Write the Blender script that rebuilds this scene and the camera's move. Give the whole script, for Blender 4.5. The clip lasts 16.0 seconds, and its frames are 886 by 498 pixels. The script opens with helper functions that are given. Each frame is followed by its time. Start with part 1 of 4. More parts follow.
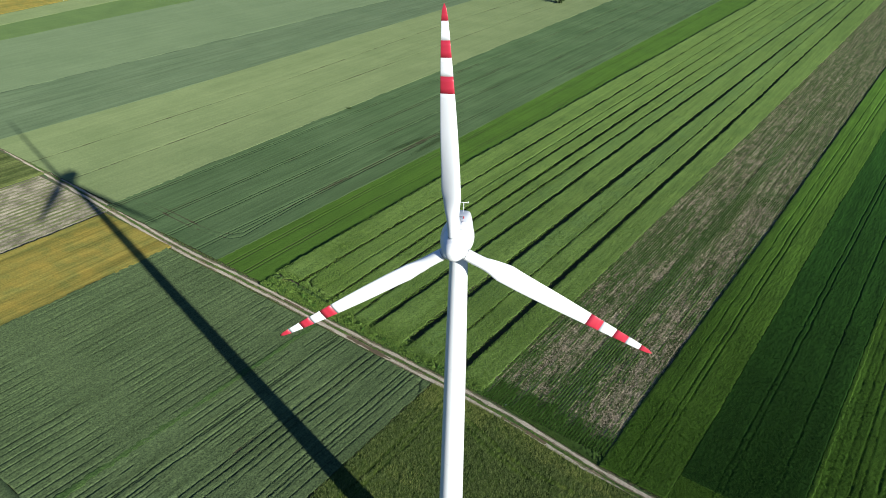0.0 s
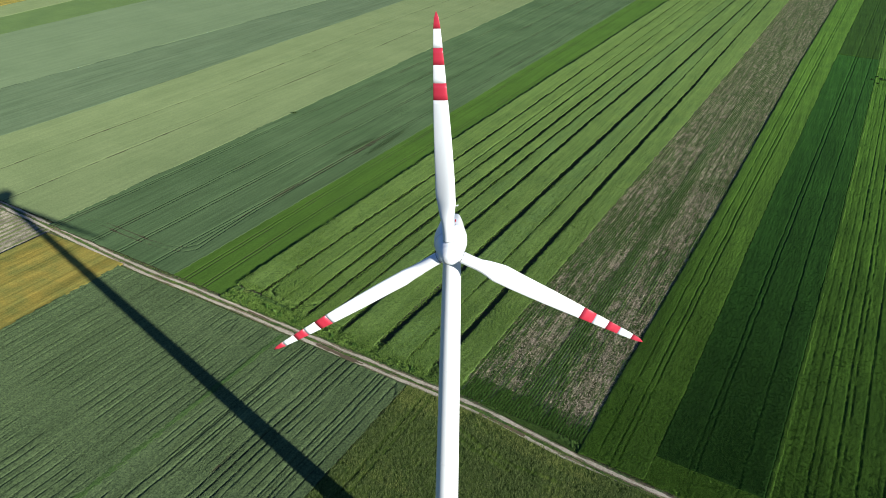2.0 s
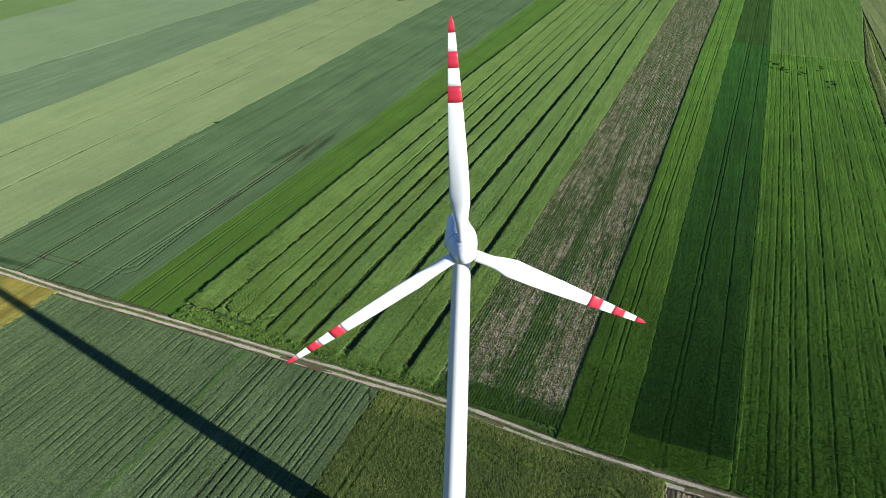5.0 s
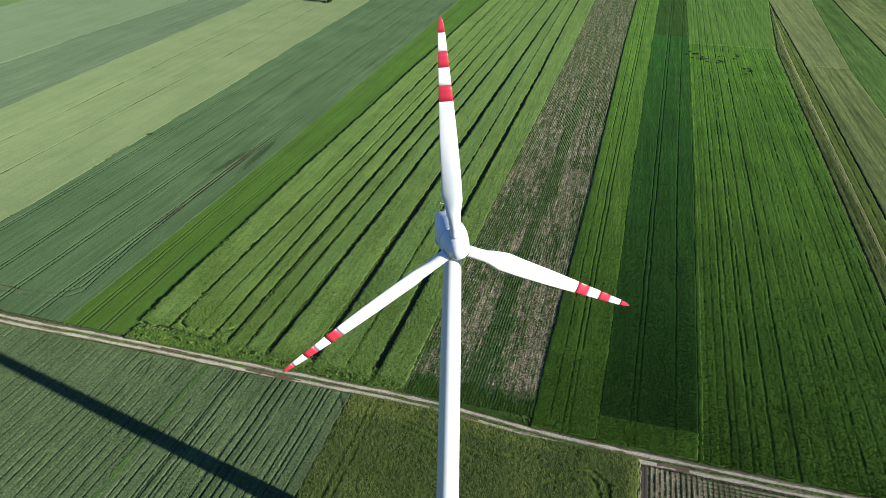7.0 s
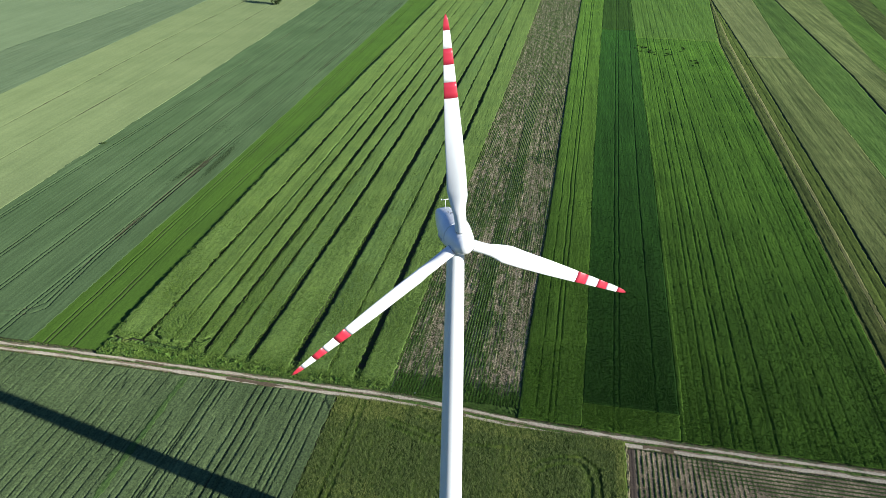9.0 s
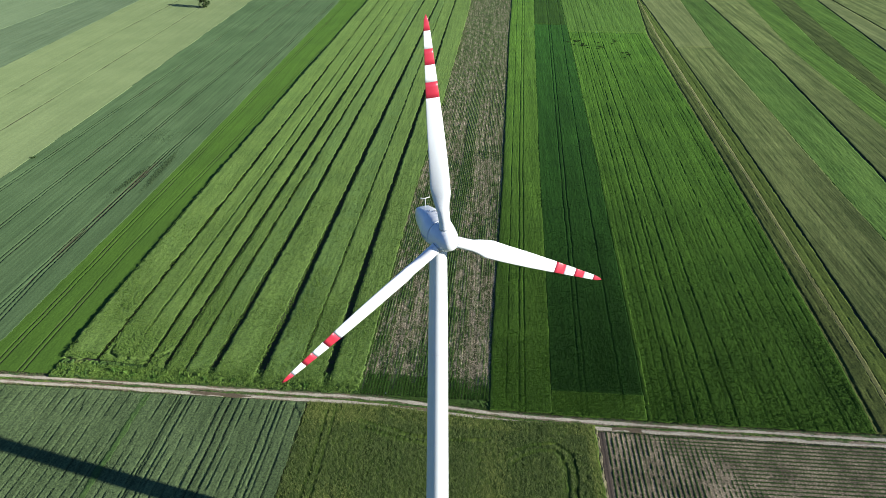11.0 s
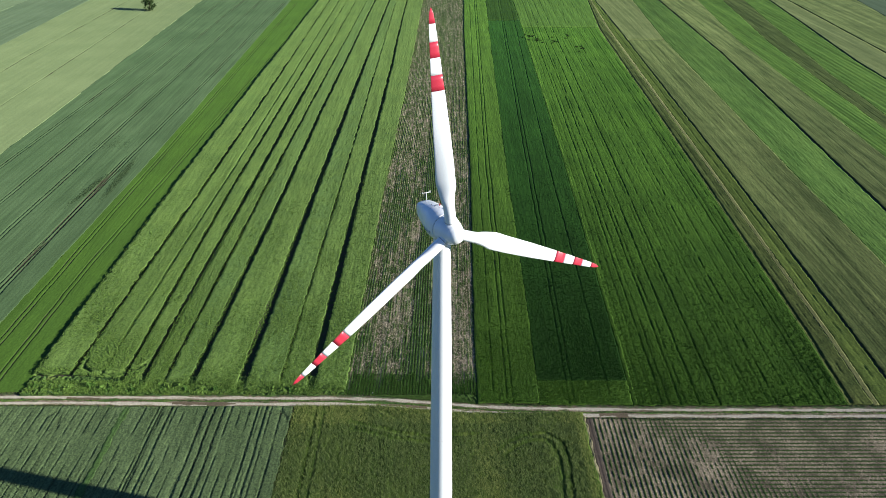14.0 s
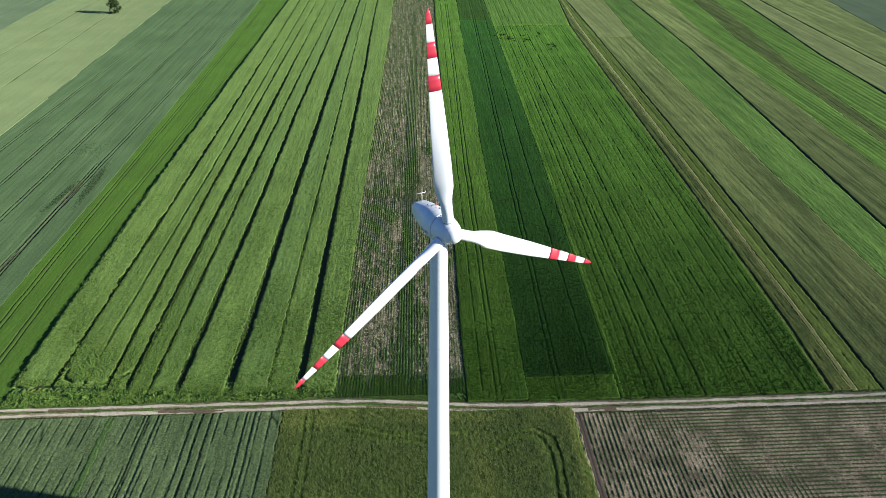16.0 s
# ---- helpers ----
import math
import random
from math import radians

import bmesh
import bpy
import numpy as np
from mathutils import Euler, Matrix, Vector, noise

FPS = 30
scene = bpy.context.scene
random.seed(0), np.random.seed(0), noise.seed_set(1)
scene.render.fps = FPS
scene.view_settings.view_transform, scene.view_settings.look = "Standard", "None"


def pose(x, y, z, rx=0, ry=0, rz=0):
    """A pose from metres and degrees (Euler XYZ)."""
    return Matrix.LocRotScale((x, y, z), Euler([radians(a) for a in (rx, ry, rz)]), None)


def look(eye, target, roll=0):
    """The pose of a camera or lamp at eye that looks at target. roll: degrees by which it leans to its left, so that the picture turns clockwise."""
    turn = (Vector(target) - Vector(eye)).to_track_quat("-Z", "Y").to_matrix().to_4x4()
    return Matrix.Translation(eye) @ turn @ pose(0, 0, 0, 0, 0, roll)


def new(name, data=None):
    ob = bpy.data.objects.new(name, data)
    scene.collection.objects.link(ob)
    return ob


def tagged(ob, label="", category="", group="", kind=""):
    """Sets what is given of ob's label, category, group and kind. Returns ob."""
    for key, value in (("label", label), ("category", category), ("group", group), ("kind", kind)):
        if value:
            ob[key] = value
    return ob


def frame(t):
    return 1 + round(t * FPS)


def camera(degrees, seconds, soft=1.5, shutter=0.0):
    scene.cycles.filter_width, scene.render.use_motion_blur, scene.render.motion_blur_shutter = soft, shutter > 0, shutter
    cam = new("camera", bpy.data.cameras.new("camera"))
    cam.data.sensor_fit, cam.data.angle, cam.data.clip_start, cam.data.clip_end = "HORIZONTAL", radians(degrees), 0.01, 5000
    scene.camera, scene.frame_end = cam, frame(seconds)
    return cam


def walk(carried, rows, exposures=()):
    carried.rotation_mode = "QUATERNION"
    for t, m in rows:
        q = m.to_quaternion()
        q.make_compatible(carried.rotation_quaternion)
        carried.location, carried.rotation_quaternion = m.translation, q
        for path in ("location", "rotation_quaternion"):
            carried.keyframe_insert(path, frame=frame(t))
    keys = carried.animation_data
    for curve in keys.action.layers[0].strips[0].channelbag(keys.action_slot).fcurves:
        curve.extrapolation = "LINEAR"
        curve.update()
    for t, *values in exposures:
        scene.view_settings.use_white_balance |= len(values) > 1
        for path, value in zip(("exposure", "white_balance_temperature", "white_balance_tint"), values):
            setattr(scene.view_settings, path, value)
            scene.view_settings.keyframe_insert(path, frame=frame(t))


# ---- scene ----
EXPOSURE, SKY = 1.36, 0.04
cam = camera(65.81, 16.0, soft=1.0)
PATH = [
    (0, 52.52, -78.55, 150.90, 58.87, -0.90, 35.88),
    (0.5, 51.26, -79.69, 150.88, 58.89, -0.77, 35.64),
    (1, 49.73, -80.87, 151.25, 58.86, -0.79, 35.03),
    (1.5, 47.89, -81.64, 151.64, 58.77, -0.49, 32.62),
    (2, 45.70, -83.68, 152.23, 58.78, -0.68, 29.96),
    (2.5, 43.53, -85.10, 152.74, 58.74, -0.74, 29.17),
    (3, 41.55, -86.68, 153.03, 58.77, -0.80, 27.34),
    (3.5, 39.27, -87.82, 152.92, 58.80, -0.76, 24.88),
    (4, 37.01, -89.03, 152.73, 58.85, -0.72, 23.78),
    (6.5, 25.05, -95.20, 153.13, 58.91, -0.73, 16.70),
    (7, 23.28, -96.13, 153.10, 58.97, -0.60, 14.92),
    (7.5, 21.10, -97.19, 153.00, 59.01, -0.58, 13.41),
    (8, 19.08, -98.11, 152.80, 59.05, -0.53, 11.98),
    (8.5, 17.13, -98.62, 152.71, 59.02, -0.48, 10.91),
    (9, 15.10, -99.31, 153.10, 58.97, -0.49, 10.18),
    (11.5, 6.13, -101.47, 153.62, 58.85, -0.39, 3.36),
    (12, 4.55, -101.54, 153.36, 58.84, -0.39, 3.10),
    (12.5, 3.31, -101.68, 153.19, 58.80, -0.30, 2.34),
    (13, 2.06, -101.70, 153.29, 58.76, -0.26, 1.39),
    (13.5, 0.71, -101.97, 153.26, 58.72, -0.22, 0.56),
    (14, -0.64, -102.12, 152.89, 58.78, -0.24, -0.32),
    (14.5, -1.83, -101.99, 152.74, 58.77, -0.26, -0.91),
    (15, -2.67, -102.11, 152.92, 58.75, -0.21, -1.63),
    (15.5, -3.76, -102.20, 153.04, 58.73, -0.22, -2.26),
    (16, -4.86, -102.11, 153.04, 58.73, -0.23, -3.00),
]
walk(cam, [(t, pose(x, y, z, a, b, c)) for t, x, y, z, a, b, c in PATH], exposures=[(0, EXPOSURE - 0.33), (4, EXPOSURE - 0.23), (9, EXPOSURE - 0.04), (16, EXPOSURE + 0.02)])

# ---- daylight: low sun over the fields, clear sky ----
SUN_EL = radians(18.3)
SUN_DIR = Vector((0.974 * math.cos(SUN_EL), -0.228 * math.cos(SUN_EL), math.sin(SUN_EL)))
sun_data = bpy.data.lights.new("sun", "SUN")
sun_data.energy, sun_data.angle, sun_data.color = 4.6, radians(0.6), (1.0, 0.955, 0.87)
sun_lamp = new("sun", sun_data)
sun_lamp.matrix_world = look(SUN_DIR * 900, (0, 0, 0))
world = bpy.data.worlds.new("sky")
scene.world = world
world.use_nodes = True
wn = world.node_tree.nodes
sky = wn.new("ShaderNodeTexSky")
sky.sky_type, sky.sun_disc = "NISHITA", False
sky.sun_elevation, sky.sun_rotation = SUN_EL, math.atan2(0.974, -0.228)
sky.ozone_density, sky.dust_density = 3.0, 0.4
wn["Background"].inputs["Strength"].default_value = SKY
tint = wn.new("ShaderNodeMix")
tint.data_type, tint.blend_type = "RGBA", "MULTIPLY"
tint.inputs["Factor"].default_value, tint.inputs[7].default_value = 1.0, (0.70, 0.95, 1.4, 1)
world.node_tree.links.new(sky.outputs[0], tint.inputs[6])
world.node_tree.links.new(tint.outputs[2], wn["Background"].inputs["Color"])


# ---- materials ----
def base_mat(name, rough=0.8, spec=0.3, matte=0.42):
    m = bpy.data.materials.new(name)
    m.use_nodes = True
    b = m.node_tree.nodes["Principled BSDF"]
    b.inputs["Roughness"].default_value = rough
    b.inputs["Specular IOR Level"].default_value = spec
    b.inputs["Diffuse Roughness"].default_value = matte if rough > 0.7 else 0.0
    return m, m.node_tree.nodes, m.node_tree.links, b


def coords(nodes, links, scale, turn=0.0):
    tc = nodes.new("ShaderNodeTexCoord")
    mp = nodes.new("ShaderNodeMapping")
    mp.inputs["Scale"].default_value = scale
    mp.inputs["Rotation"].default_value = (0, 0, turn)
    links.new(tc.outputs["Object"], mp.inputs["Vector"])
    return mp.outputs[0]


def noise_tex(nodes, links, scale, detail=3.0, rough=0.55, stretch=(1, 1, 1), turn=0.0):
    n = nodes.new("ShaderNodeTexNoise")
    n.inputs["Scale"].default_value, n.inputs["Detail"].default_value = scale, detail
    n.inputs["Roughness"].default_value = rough
    links.new(coords(nodes, links, stretch, turn), n.inputs["Vector"])
    return n.outputs["Fac"]


def ramp(nodes, links, fac, stops):
    r = nodes.new("ShaderNodeValToRGB")
    while len(r.color_ramp.elements) < len(stops):
        r.color_ramp.elements.new(0.5)
    for e, (p, c) in zip(r.color_ramp.elements, stops):
        e.position, e.color = p, (*c, 1)
    links.new(fac, r.inputs["Fac"])
    return r.outputs["Color"]


def mixc(nodes, links, fac, a, b, mode="MIX"):
    n = nodes.new("ShaderNodeMix")
    n.data_type, n.blend_type = "RGBA", mode
    for sock, val in ((n.inputs["Factor"], fac), (n.inputs[6], a), (n.inputs[7], b)):
        if isinstance(val, (int, float)):
            sock.default_value = val
        elif isinstance(val, tuple):
            sock.default_value = (*val, 1)
        else:
            links.new(val, sock)
    return n.outputs[2]


def mult(c, k):
    return tuple(min(1.0, v * k) for v in c)


def crop_mat(name, col, alt, patch=18.0, grain=1.6, streak=0.35, contrast=0.35, bump=0.5, turn=0.0, tip=None, track=0.0, far_light=0.0, speck=1.0, comb=1.0, band=0.0, matte=0.42):
    """Standing crop: broad patches, drill-row streaks, leaf grain."""
    m, n, l, b = base_mat(name, 0.9, 0.06, matte)
    big = ramp(n, l, noise_tex(n, l, 1.0 / patch, 4, 0.6), [(0.35, col), (0.65, alt)])
    rows = noise_tex(n, l, 1.0, 2, 0.5, (streak * 3, 0.022, 1), turn)
    if far_light:
        # base colour painted lighter northward: distant grazing views show mostly sunlit leaf tips
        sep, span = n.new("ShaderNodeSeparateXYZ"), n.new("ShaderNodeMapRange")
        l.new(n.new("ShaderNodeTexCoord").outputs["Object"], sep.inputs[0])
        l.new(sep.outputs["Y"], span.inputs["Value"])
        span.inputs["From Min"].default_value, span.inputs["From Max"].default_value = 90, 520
        big = mixc(n, l, span.outputs[0], big, ramp(n, l, noise_tex(n, l, 1.0 / patch, 4, 0.6), [(0.35, mult(col, 1 + far_light)), (0.65, mult(alt, 1 + far_light))]))
    dark, lite = mult((1, 1, 1), 1 - contrast), (1.0, 1.0, 1.0)
    c = mixc(n, l, 1.0, big, ramp(n, l, rows, [(0.32, dark), (0.62, lite)]), "MULTIPLY")
    if band:
        wide = noise_tex(n, l, 1.0, 4, 0.65, (0.28, 0.008, 1), turn)
        c = mixc(n, l, 1.0, c, ramp(n, l, wide, [(0.36, (1 - band, 1 - 0.85 * band, 1 - band)), (0.64, (1 + 0.5 * band, 1 + 0.5 * band, 1 + 0.4 * band))]), "MULTIPLY")
    fine = noise_tex(n, l, grain * 1.5, 4, 0.7, (1, comb, 1))
    c = mixc(n, l, 1.0, c, ramp(n, l, fine, [(0.3, tuple(1 - speck * v for v in (0.52, 0.52, 0.54))), (0.5, (0.96, 0.96, 0.96)), (0.7, tuple(1 + speck * v for v in (0.42, 0.38, 0.2)))]), "MULTIPLY")
    if tip:
        spots = noise_tex(n, l, 0.13, 5, 0.7)
        c = mixc(n, l, ramp(n, l, spots, [(0.55, (0, 0, 0)), (0.72, (0.8, 0.8, 0.8))]), c, tip)
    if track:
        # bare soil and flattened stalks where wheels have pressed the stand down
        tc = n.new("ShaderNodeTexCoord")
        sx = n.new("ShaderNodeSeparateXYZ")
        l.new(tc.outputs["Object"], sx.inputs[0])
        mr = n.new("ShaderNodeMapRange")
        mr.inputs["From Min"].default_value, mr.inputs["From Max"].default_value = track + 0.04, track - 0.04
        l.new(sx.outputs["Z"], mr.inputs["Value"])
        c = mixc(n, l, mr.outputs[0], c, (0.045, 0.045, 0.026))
    l.new(c, b.inputs["Base Color"])
    bp = n.new("ShaderNodeBump")
    bp.inputs["Strength"].default_value, bp.inputs["Distance"].default_value = bump * 0.6, 0.15
    l.new(noise_tex(n, l, grain * 2.6, 3, 0.7), bp.inputs["Height"])
    l.new(bp.outputs[0], b.inputs["Normal"])
    return m


def soil_mat(name, col, alt, weeds=None, share=0.5, rows=None, grain=2.2):
    m, n, l, b = base_mat(name, 0.95, 0.15)
    c = ramp(n, l, noise_tex(n, l, 0.06, 5, 0.65), [(0.35, col), (0.65, alt)])
    c = mixc(n, l, 1.0, c, ramp(n, l, noise_tex(n, l, grain, 5, 0.75), [(0.3, (0.55, 0.55, 0.55)), (0.7, (1.25, 1.25, 1.25))]), "MULTIPLY")
    if weeds:
        w = noise_tex(n, l, 1.0, 5, 0.7, rows or (0.5, 0.5, 1))
        c = mixc(n, l, ramp(n, l, w, [(share - 0.06, (0, 0, 0)), (share + 0.06, (1, 1, 1))]), c, weeds)
    l.new(c, b.inputs["Base Color"])
    bp = n.new("ShaderNodeBump")
    bp.inputs["Strength"].default_value, bp.inputs["Distance"].default_value = 0.6, 0.1
    l.new(noise_tex(n, l, grain * 2, 4, 0.7), bp.inputs["Height"])
    l.new(bp.outputs[0], b.inputs["Normal"])
    return m


def paint_mat(name, col, rough=0.35):
    """Gel-coated glass fibre or painted steel, slightly weathered."""
    m, n, l, b = base_mat(name, rough, 0.5)
    stain = noise_tex(n, l, 0.5, 5, 0.65, (1, 1, 0.25))
    c = mixc(n, l, 1.0, col, ramp(n, l, stain, [(0.3, (0.93, 0.93, 0.92)), (0.6, (1, 1, 1))]), "MULTIPLY")
    l.new(c, b.inputs["Base Color"])
    return m


def leaf_mat(name, a, c2, matte=0.42):
    m, n, l, b = base_mat(name, 0.8, 0.12, matte)
    g = n.new("ShaderNodeNewGeometry")
    l.new(ramp(n, l, g.outputs["Random Per Island"], [(0.0, a), (1.0, c2)]), b.inputs["Base Color"])
    return m


def row_mat(name, soil, soil2, plant, plant2, level):
    """Plant rows standing on littered soil: leaf above the given height, soil below."""
    m, n, l, b = base_mat(name, 0.95, 0.08)
    s = ramp(n, l, noise_tex(n, l, 2.4, 6, 0.88), [(0.36, mult(soil2, 0.4)), (0.52, soil2), (0.66, mult(soil, 1.3))])
    s = mixc(n, l, 1.0, s, ramp(n, l, noise_tex(n, l, 0.11, 5, 0.7), [(0.38, (0.48, 0.48, 0.47)), (0.64, (1.3, 1.29, 1.27))]), "MULTIPLY")
    p = ramp(n, l, noise_tex(n, l, 1.6, 4, 0.7), [(0.3, plant), (0.7, plant2)])
    tc = n.new("ShaderNodeTexCoord")
    sx = n.new("ShaderNodeSeparateXYZ")
    l.new(tc.outputs["Object"], sx.inputs[0])
    mr = n.new("ShaderNodeMapRange")
    mr.inputs["From Min"].default_value, mr.inputs["From Max"].default_value = level - 0.03, level + 0.03
    l.new(sx.outputs["Z"], mr.inputs["Value"])
    l.new(mixc(n, l, mr.outputs[0], s, p), b.inputs["Base Color"])
    return m


def litter_mat(name, level):
    """Thin maize rows over straw litter: dry and green leaves mixed, drawn out along the rows."""
    m, n, l, b = base_mat(name, 0.95, 0.06)
    leaf = noise_tex(n, l, 1.7, 6, 0.85, (1, 0.5, 1))
    dry = ramp(n, l, leaf, [(0.34, (0.05, 0.044, 0.03)), (0.5, (0.15, 0.122, 0.088)), (0.60, (0.48, 0.415, 0.305))])
    live = ramp(n, l, leaf, [(0.36, (0.016, 0.032, 0.009)), (0.5, (0.042, 0.070, 0.020)), (0.62, (0.17, 0.17, 0.085))])
    share = ramp(n, l, noise_tex(n, l, 0.5, 6, 0.8, (1, 0.28, 1)), [(0.45, (0, 0, 0)), (0.57, (1, 1, 1))])
    s = mixc(n, l, share, live, dry)
    s = mixc(n, l, 1.0, s, ramp(n, l, noise_tex(n, l, 1.0, 3, 0.6, (1.1, 0.02, 1)), [(0.41, (0.46, 0.50, 0.43)), (0.57, (1.32, 1.32, 1.32))]), "MULTIPLY")
    p = ramp(n, l, noise_tex(n, l, 1.9, 4, 0.75), [(0.35, (0.024, 0.052, 0.012)), (0.52, (0.055, 0.10, 0.024)), (0.66, (0.13, 0.17, 0.06))])
    sx, mr = n.new("ShaderNodeSeparateXYZ"), n.new("ShaderNodeMapRange")
    l.new(n.new("ShaderNodeTexCoord").outputs["Object"], sx.inputs[0])
    mr.inputs["From Min"].default_value, mr.inputs["From Max"].default_value = level - 0.05, level + 0.05
    l.new(sx.outputs["Z"], mr.inputs["Value"])
    l.new(mixc(n, l, mr.outputs[0], s, p), b.inputs["Base Color"])
    return m


M_ground = soil_mat("earth", (0.10, 0.085, 0.06), (0.07, 0.065, 0.045), (0.05, 0.09, 0.03), 0.5)
M_rape = crop_mat("rape", (0.116, 0.186, 0.048), (0.097, 0.163, 0.043), 14, 1.1, 0.3, 0.22, 0.8, tip=(0.125, 0.20, 0.045), far_light=0.18, speck=1.15, band=0.15)
M_rape_grey = crop_mat("rape_grey", (0.094, 0.162, 0.048), (0.102, 0.168, 0.044), 10, 1.1, 0.3, 0.2, 0.8, far_light=0.18, speck=1.1, band=0.15)
M_green = crop_mat("young_green", (0.056, 0.116, 0.018), (0.048, 0.100, 0.017), 25, 1.2, 0.25, 0.18, 0.3, track=0.2, far_light=0.25, speck=0.5)
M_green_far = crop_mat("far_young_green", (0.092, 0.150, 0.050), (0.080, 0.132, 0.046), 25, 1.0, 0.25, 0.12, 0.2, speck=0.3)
M_grey = crop_mat("grey_green", (0.074, 0.122, 0.055), (0.060, 0.104, 0.045), 35, 1.1, 0.3, 0.25, 0.3, track=0.42, far_light=0.15, speck=0.5, band=0.10)
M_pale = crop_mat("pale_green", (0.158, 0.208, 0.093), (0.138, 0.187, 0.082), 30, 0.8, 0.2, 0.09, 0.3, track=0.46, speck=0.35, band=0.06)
M_pale_far = crop_mat("pale_blue_green", (0.126, 0.178, 0.094), (0.113, 0.163, 0.085), 40, 0.8, 0.2, 0.09, 0.2, speck=0.3, band=0.06)
M_teal = crop_mat("teal_green", (0.105, 0.152, 0.083), (0.092, 0.138, 0.074), 40, 0.8, 0.2, 0.2, 0.3, speck=0.35, band=0.12)
M_g1 = crop_mat("strip_green", (0.046, 0.096, 0.0135), (0.036, 0.077, 0.012), 20, 1.5, 0.35, 0.25, 0.5, track=0.28, far_light=1.5, band=0.20, matte=0.0)
M_dark = crop_mat("dark_green", (0.014, 0.046, 0.007), (0.0113, 0.037, 0.006), 22, 1.8, 0.35, 0.25, 0.5, track=0.28, far_light=1.7, band=0.20, matte=0.0)
M_g2 = crop_mat("broad_green", (0.038, 0.086, 0.011), (0.028, 0.067, 0.009), 26, 1.8, 0.4, 0.3, 0.5, track=0.30, far_light=1.6, band=0.22, matte=0.0)
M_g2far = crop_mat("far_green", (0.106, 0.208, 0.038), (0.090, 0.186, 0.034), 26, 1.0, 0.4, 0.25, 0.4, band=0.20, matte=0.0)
M_rowlite = crop_mat("light_row", (0.050, 0.105, 0.014), (0.038, 0.085, 0.012), 9, 1.6, 0.35, 0.2, 0.5, far_light=0.9, matte=0.0)
M_mid = crop_mat("mid_green", (0.042, 0.10, 0.016), (0.034, 0.085, 0.014), 22, 1.4, 0.35, 0.3, 0.4, matte=0.0)
M_olive = crop_mat("olive_verge", (0.082, 0.105, 0.030), (0.050, 0.072, 0.020), 9, 1.0, 0.5, 0.45, 0.4, far_light=0.8, band=0.40)
M_path = crop_mat("trodden_grass", (0.140, 0.150, 0.060), (0.105, 0.120, 0.045), 6, 1.2, 0.5, 0.3, 0.4, far_light=0.9)
M_verge = crop_mat("yellow_verge", (0.090, 0.128, 0.027), (0.066, 0.100, 0.022), 8, 1.2, 0.5, 0.35, 0.4, far_light=0.6, band=0.40)
M_drygrass = crop_mat("dry_grass", (0.27, 0.245, 0.16), (0.17, 0.17, 0.085), 3, 1.6, 0.5, 0.3, 0.4)
M_tan = crop_mat("tan_meadow", (0.118, 0.146, 0.050), (0.088, 0.115, 0.038), 12, 1.0, 0.8, 0.5, 0.4, speck=0.9, far_light=1.0, band=0.45)
M_tanlite = crop_mat("light_meadow", (0.21, 0.255, 0.095), (0.175, 0.22, 0.08), 12, 1.0, 0.5, 0.25, 0.4, band=0.30)
M_meadow = crop_mat("meadow_green", (0.098, 0.178, 0.040), (0.076, 0.148, 0.033), 20, 1.0, 0.4, 0.25, 0.4, band=0.30, matte=0.0)
M_bright = crop_mat("bright_green", (0.105, 0.195, 0.036), (0.082, 0.165, 0.032), 10, 1.0, 0.5, 0.4, 0.4, band=0.35, matte=0.0)
M_brown = crop_mat("olive_fallow", (0.118, 0.16, 0.045), (0.088, 0.125, 0.036), 10, 1.0, 0.6, 0.45, 0.4, band=0.45)
M_yellow = crop_mat("ripe_yellow", (0.265, 0.21, 0.048), (0.175, 0.175, 0.046), 9, 1.0, 0.3, 0.3, 0.4, speck=0.6, band=0.25)
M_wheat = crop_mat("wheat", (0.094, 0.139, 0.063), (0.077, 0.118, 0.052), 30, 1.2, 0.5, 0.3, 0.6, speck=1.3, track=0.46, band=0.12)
M_grass = crop_mat("rough_grass", (0.080, 0.124, 0.024), (0.044, 0.080, 0.017), 14, 1.3, 0.9, 0.4, 0.6, tip=(0.11, 0.138, 0.03), comb=0.3, band=0.35)
M_weedline = crop_mat("weedy_line", (0.066, 0.122, 0.036), (0.050, 0.098, 0.030), 6, 1.2, 0.5, 0.3, 0.5)
M_weededge = crop_mat("low_weeds", (0.045, 0.085, 0.02), (0.032, 0.066, 0.016), 5, 1.2, 0.5, 0.2, 0.6)
M_weed = crop_mat("weeds", (0.08, 0.14, 0.03), (0.05, 0.10, 0.03), 5, 1.2, 0.5, 0.2, 0.6, tip=(0.16, 0.18, 0.05))
M_furrow = soil_mat("furrow_soil", (0.06, 0.055, 0.04), (0.05, 0.05, 0.035), (0.035, 0.06, 0.02), 0.5)
M_bare = soil_mat("bare_dark_soil", (0.075, 0.06, 0.047), (0.05, 0.042, 0.033))
M_sand = soil_mat("track_sand", (0.42, 0.385, 0.305), (0.33, 0.30, 0.235), None, 0.5, None, 1.5)
M_track = soil_mat("track_bed", (0.22, 0.18, 0.13), (0.16, 0.13, 0.09), (0.06, 0.085, 0.03), 0.55, (0.3, 0.3, 1))
M_mud = soil_mat("wet_mud", (0.13, 0.10, 0.066), (0.10, 0.08, 0.053))
M_white = paint_mat("white_gelcoat", (0.675, 0.715, 0.735))
M_red = paint_mat("red_marking", (0.42, 0.028, 0.052))
M_grey_metal = paint_mat("light_grey_metal", (0.6, 0.62, 0.64), 0.45)
M_letter = paint_mat("faded_lettering", (0.3, 0.34, 0.42), 0.5)
M_seam = paint_mat("dark_joint", (0.04, 0.045, 0.05), 0.6)
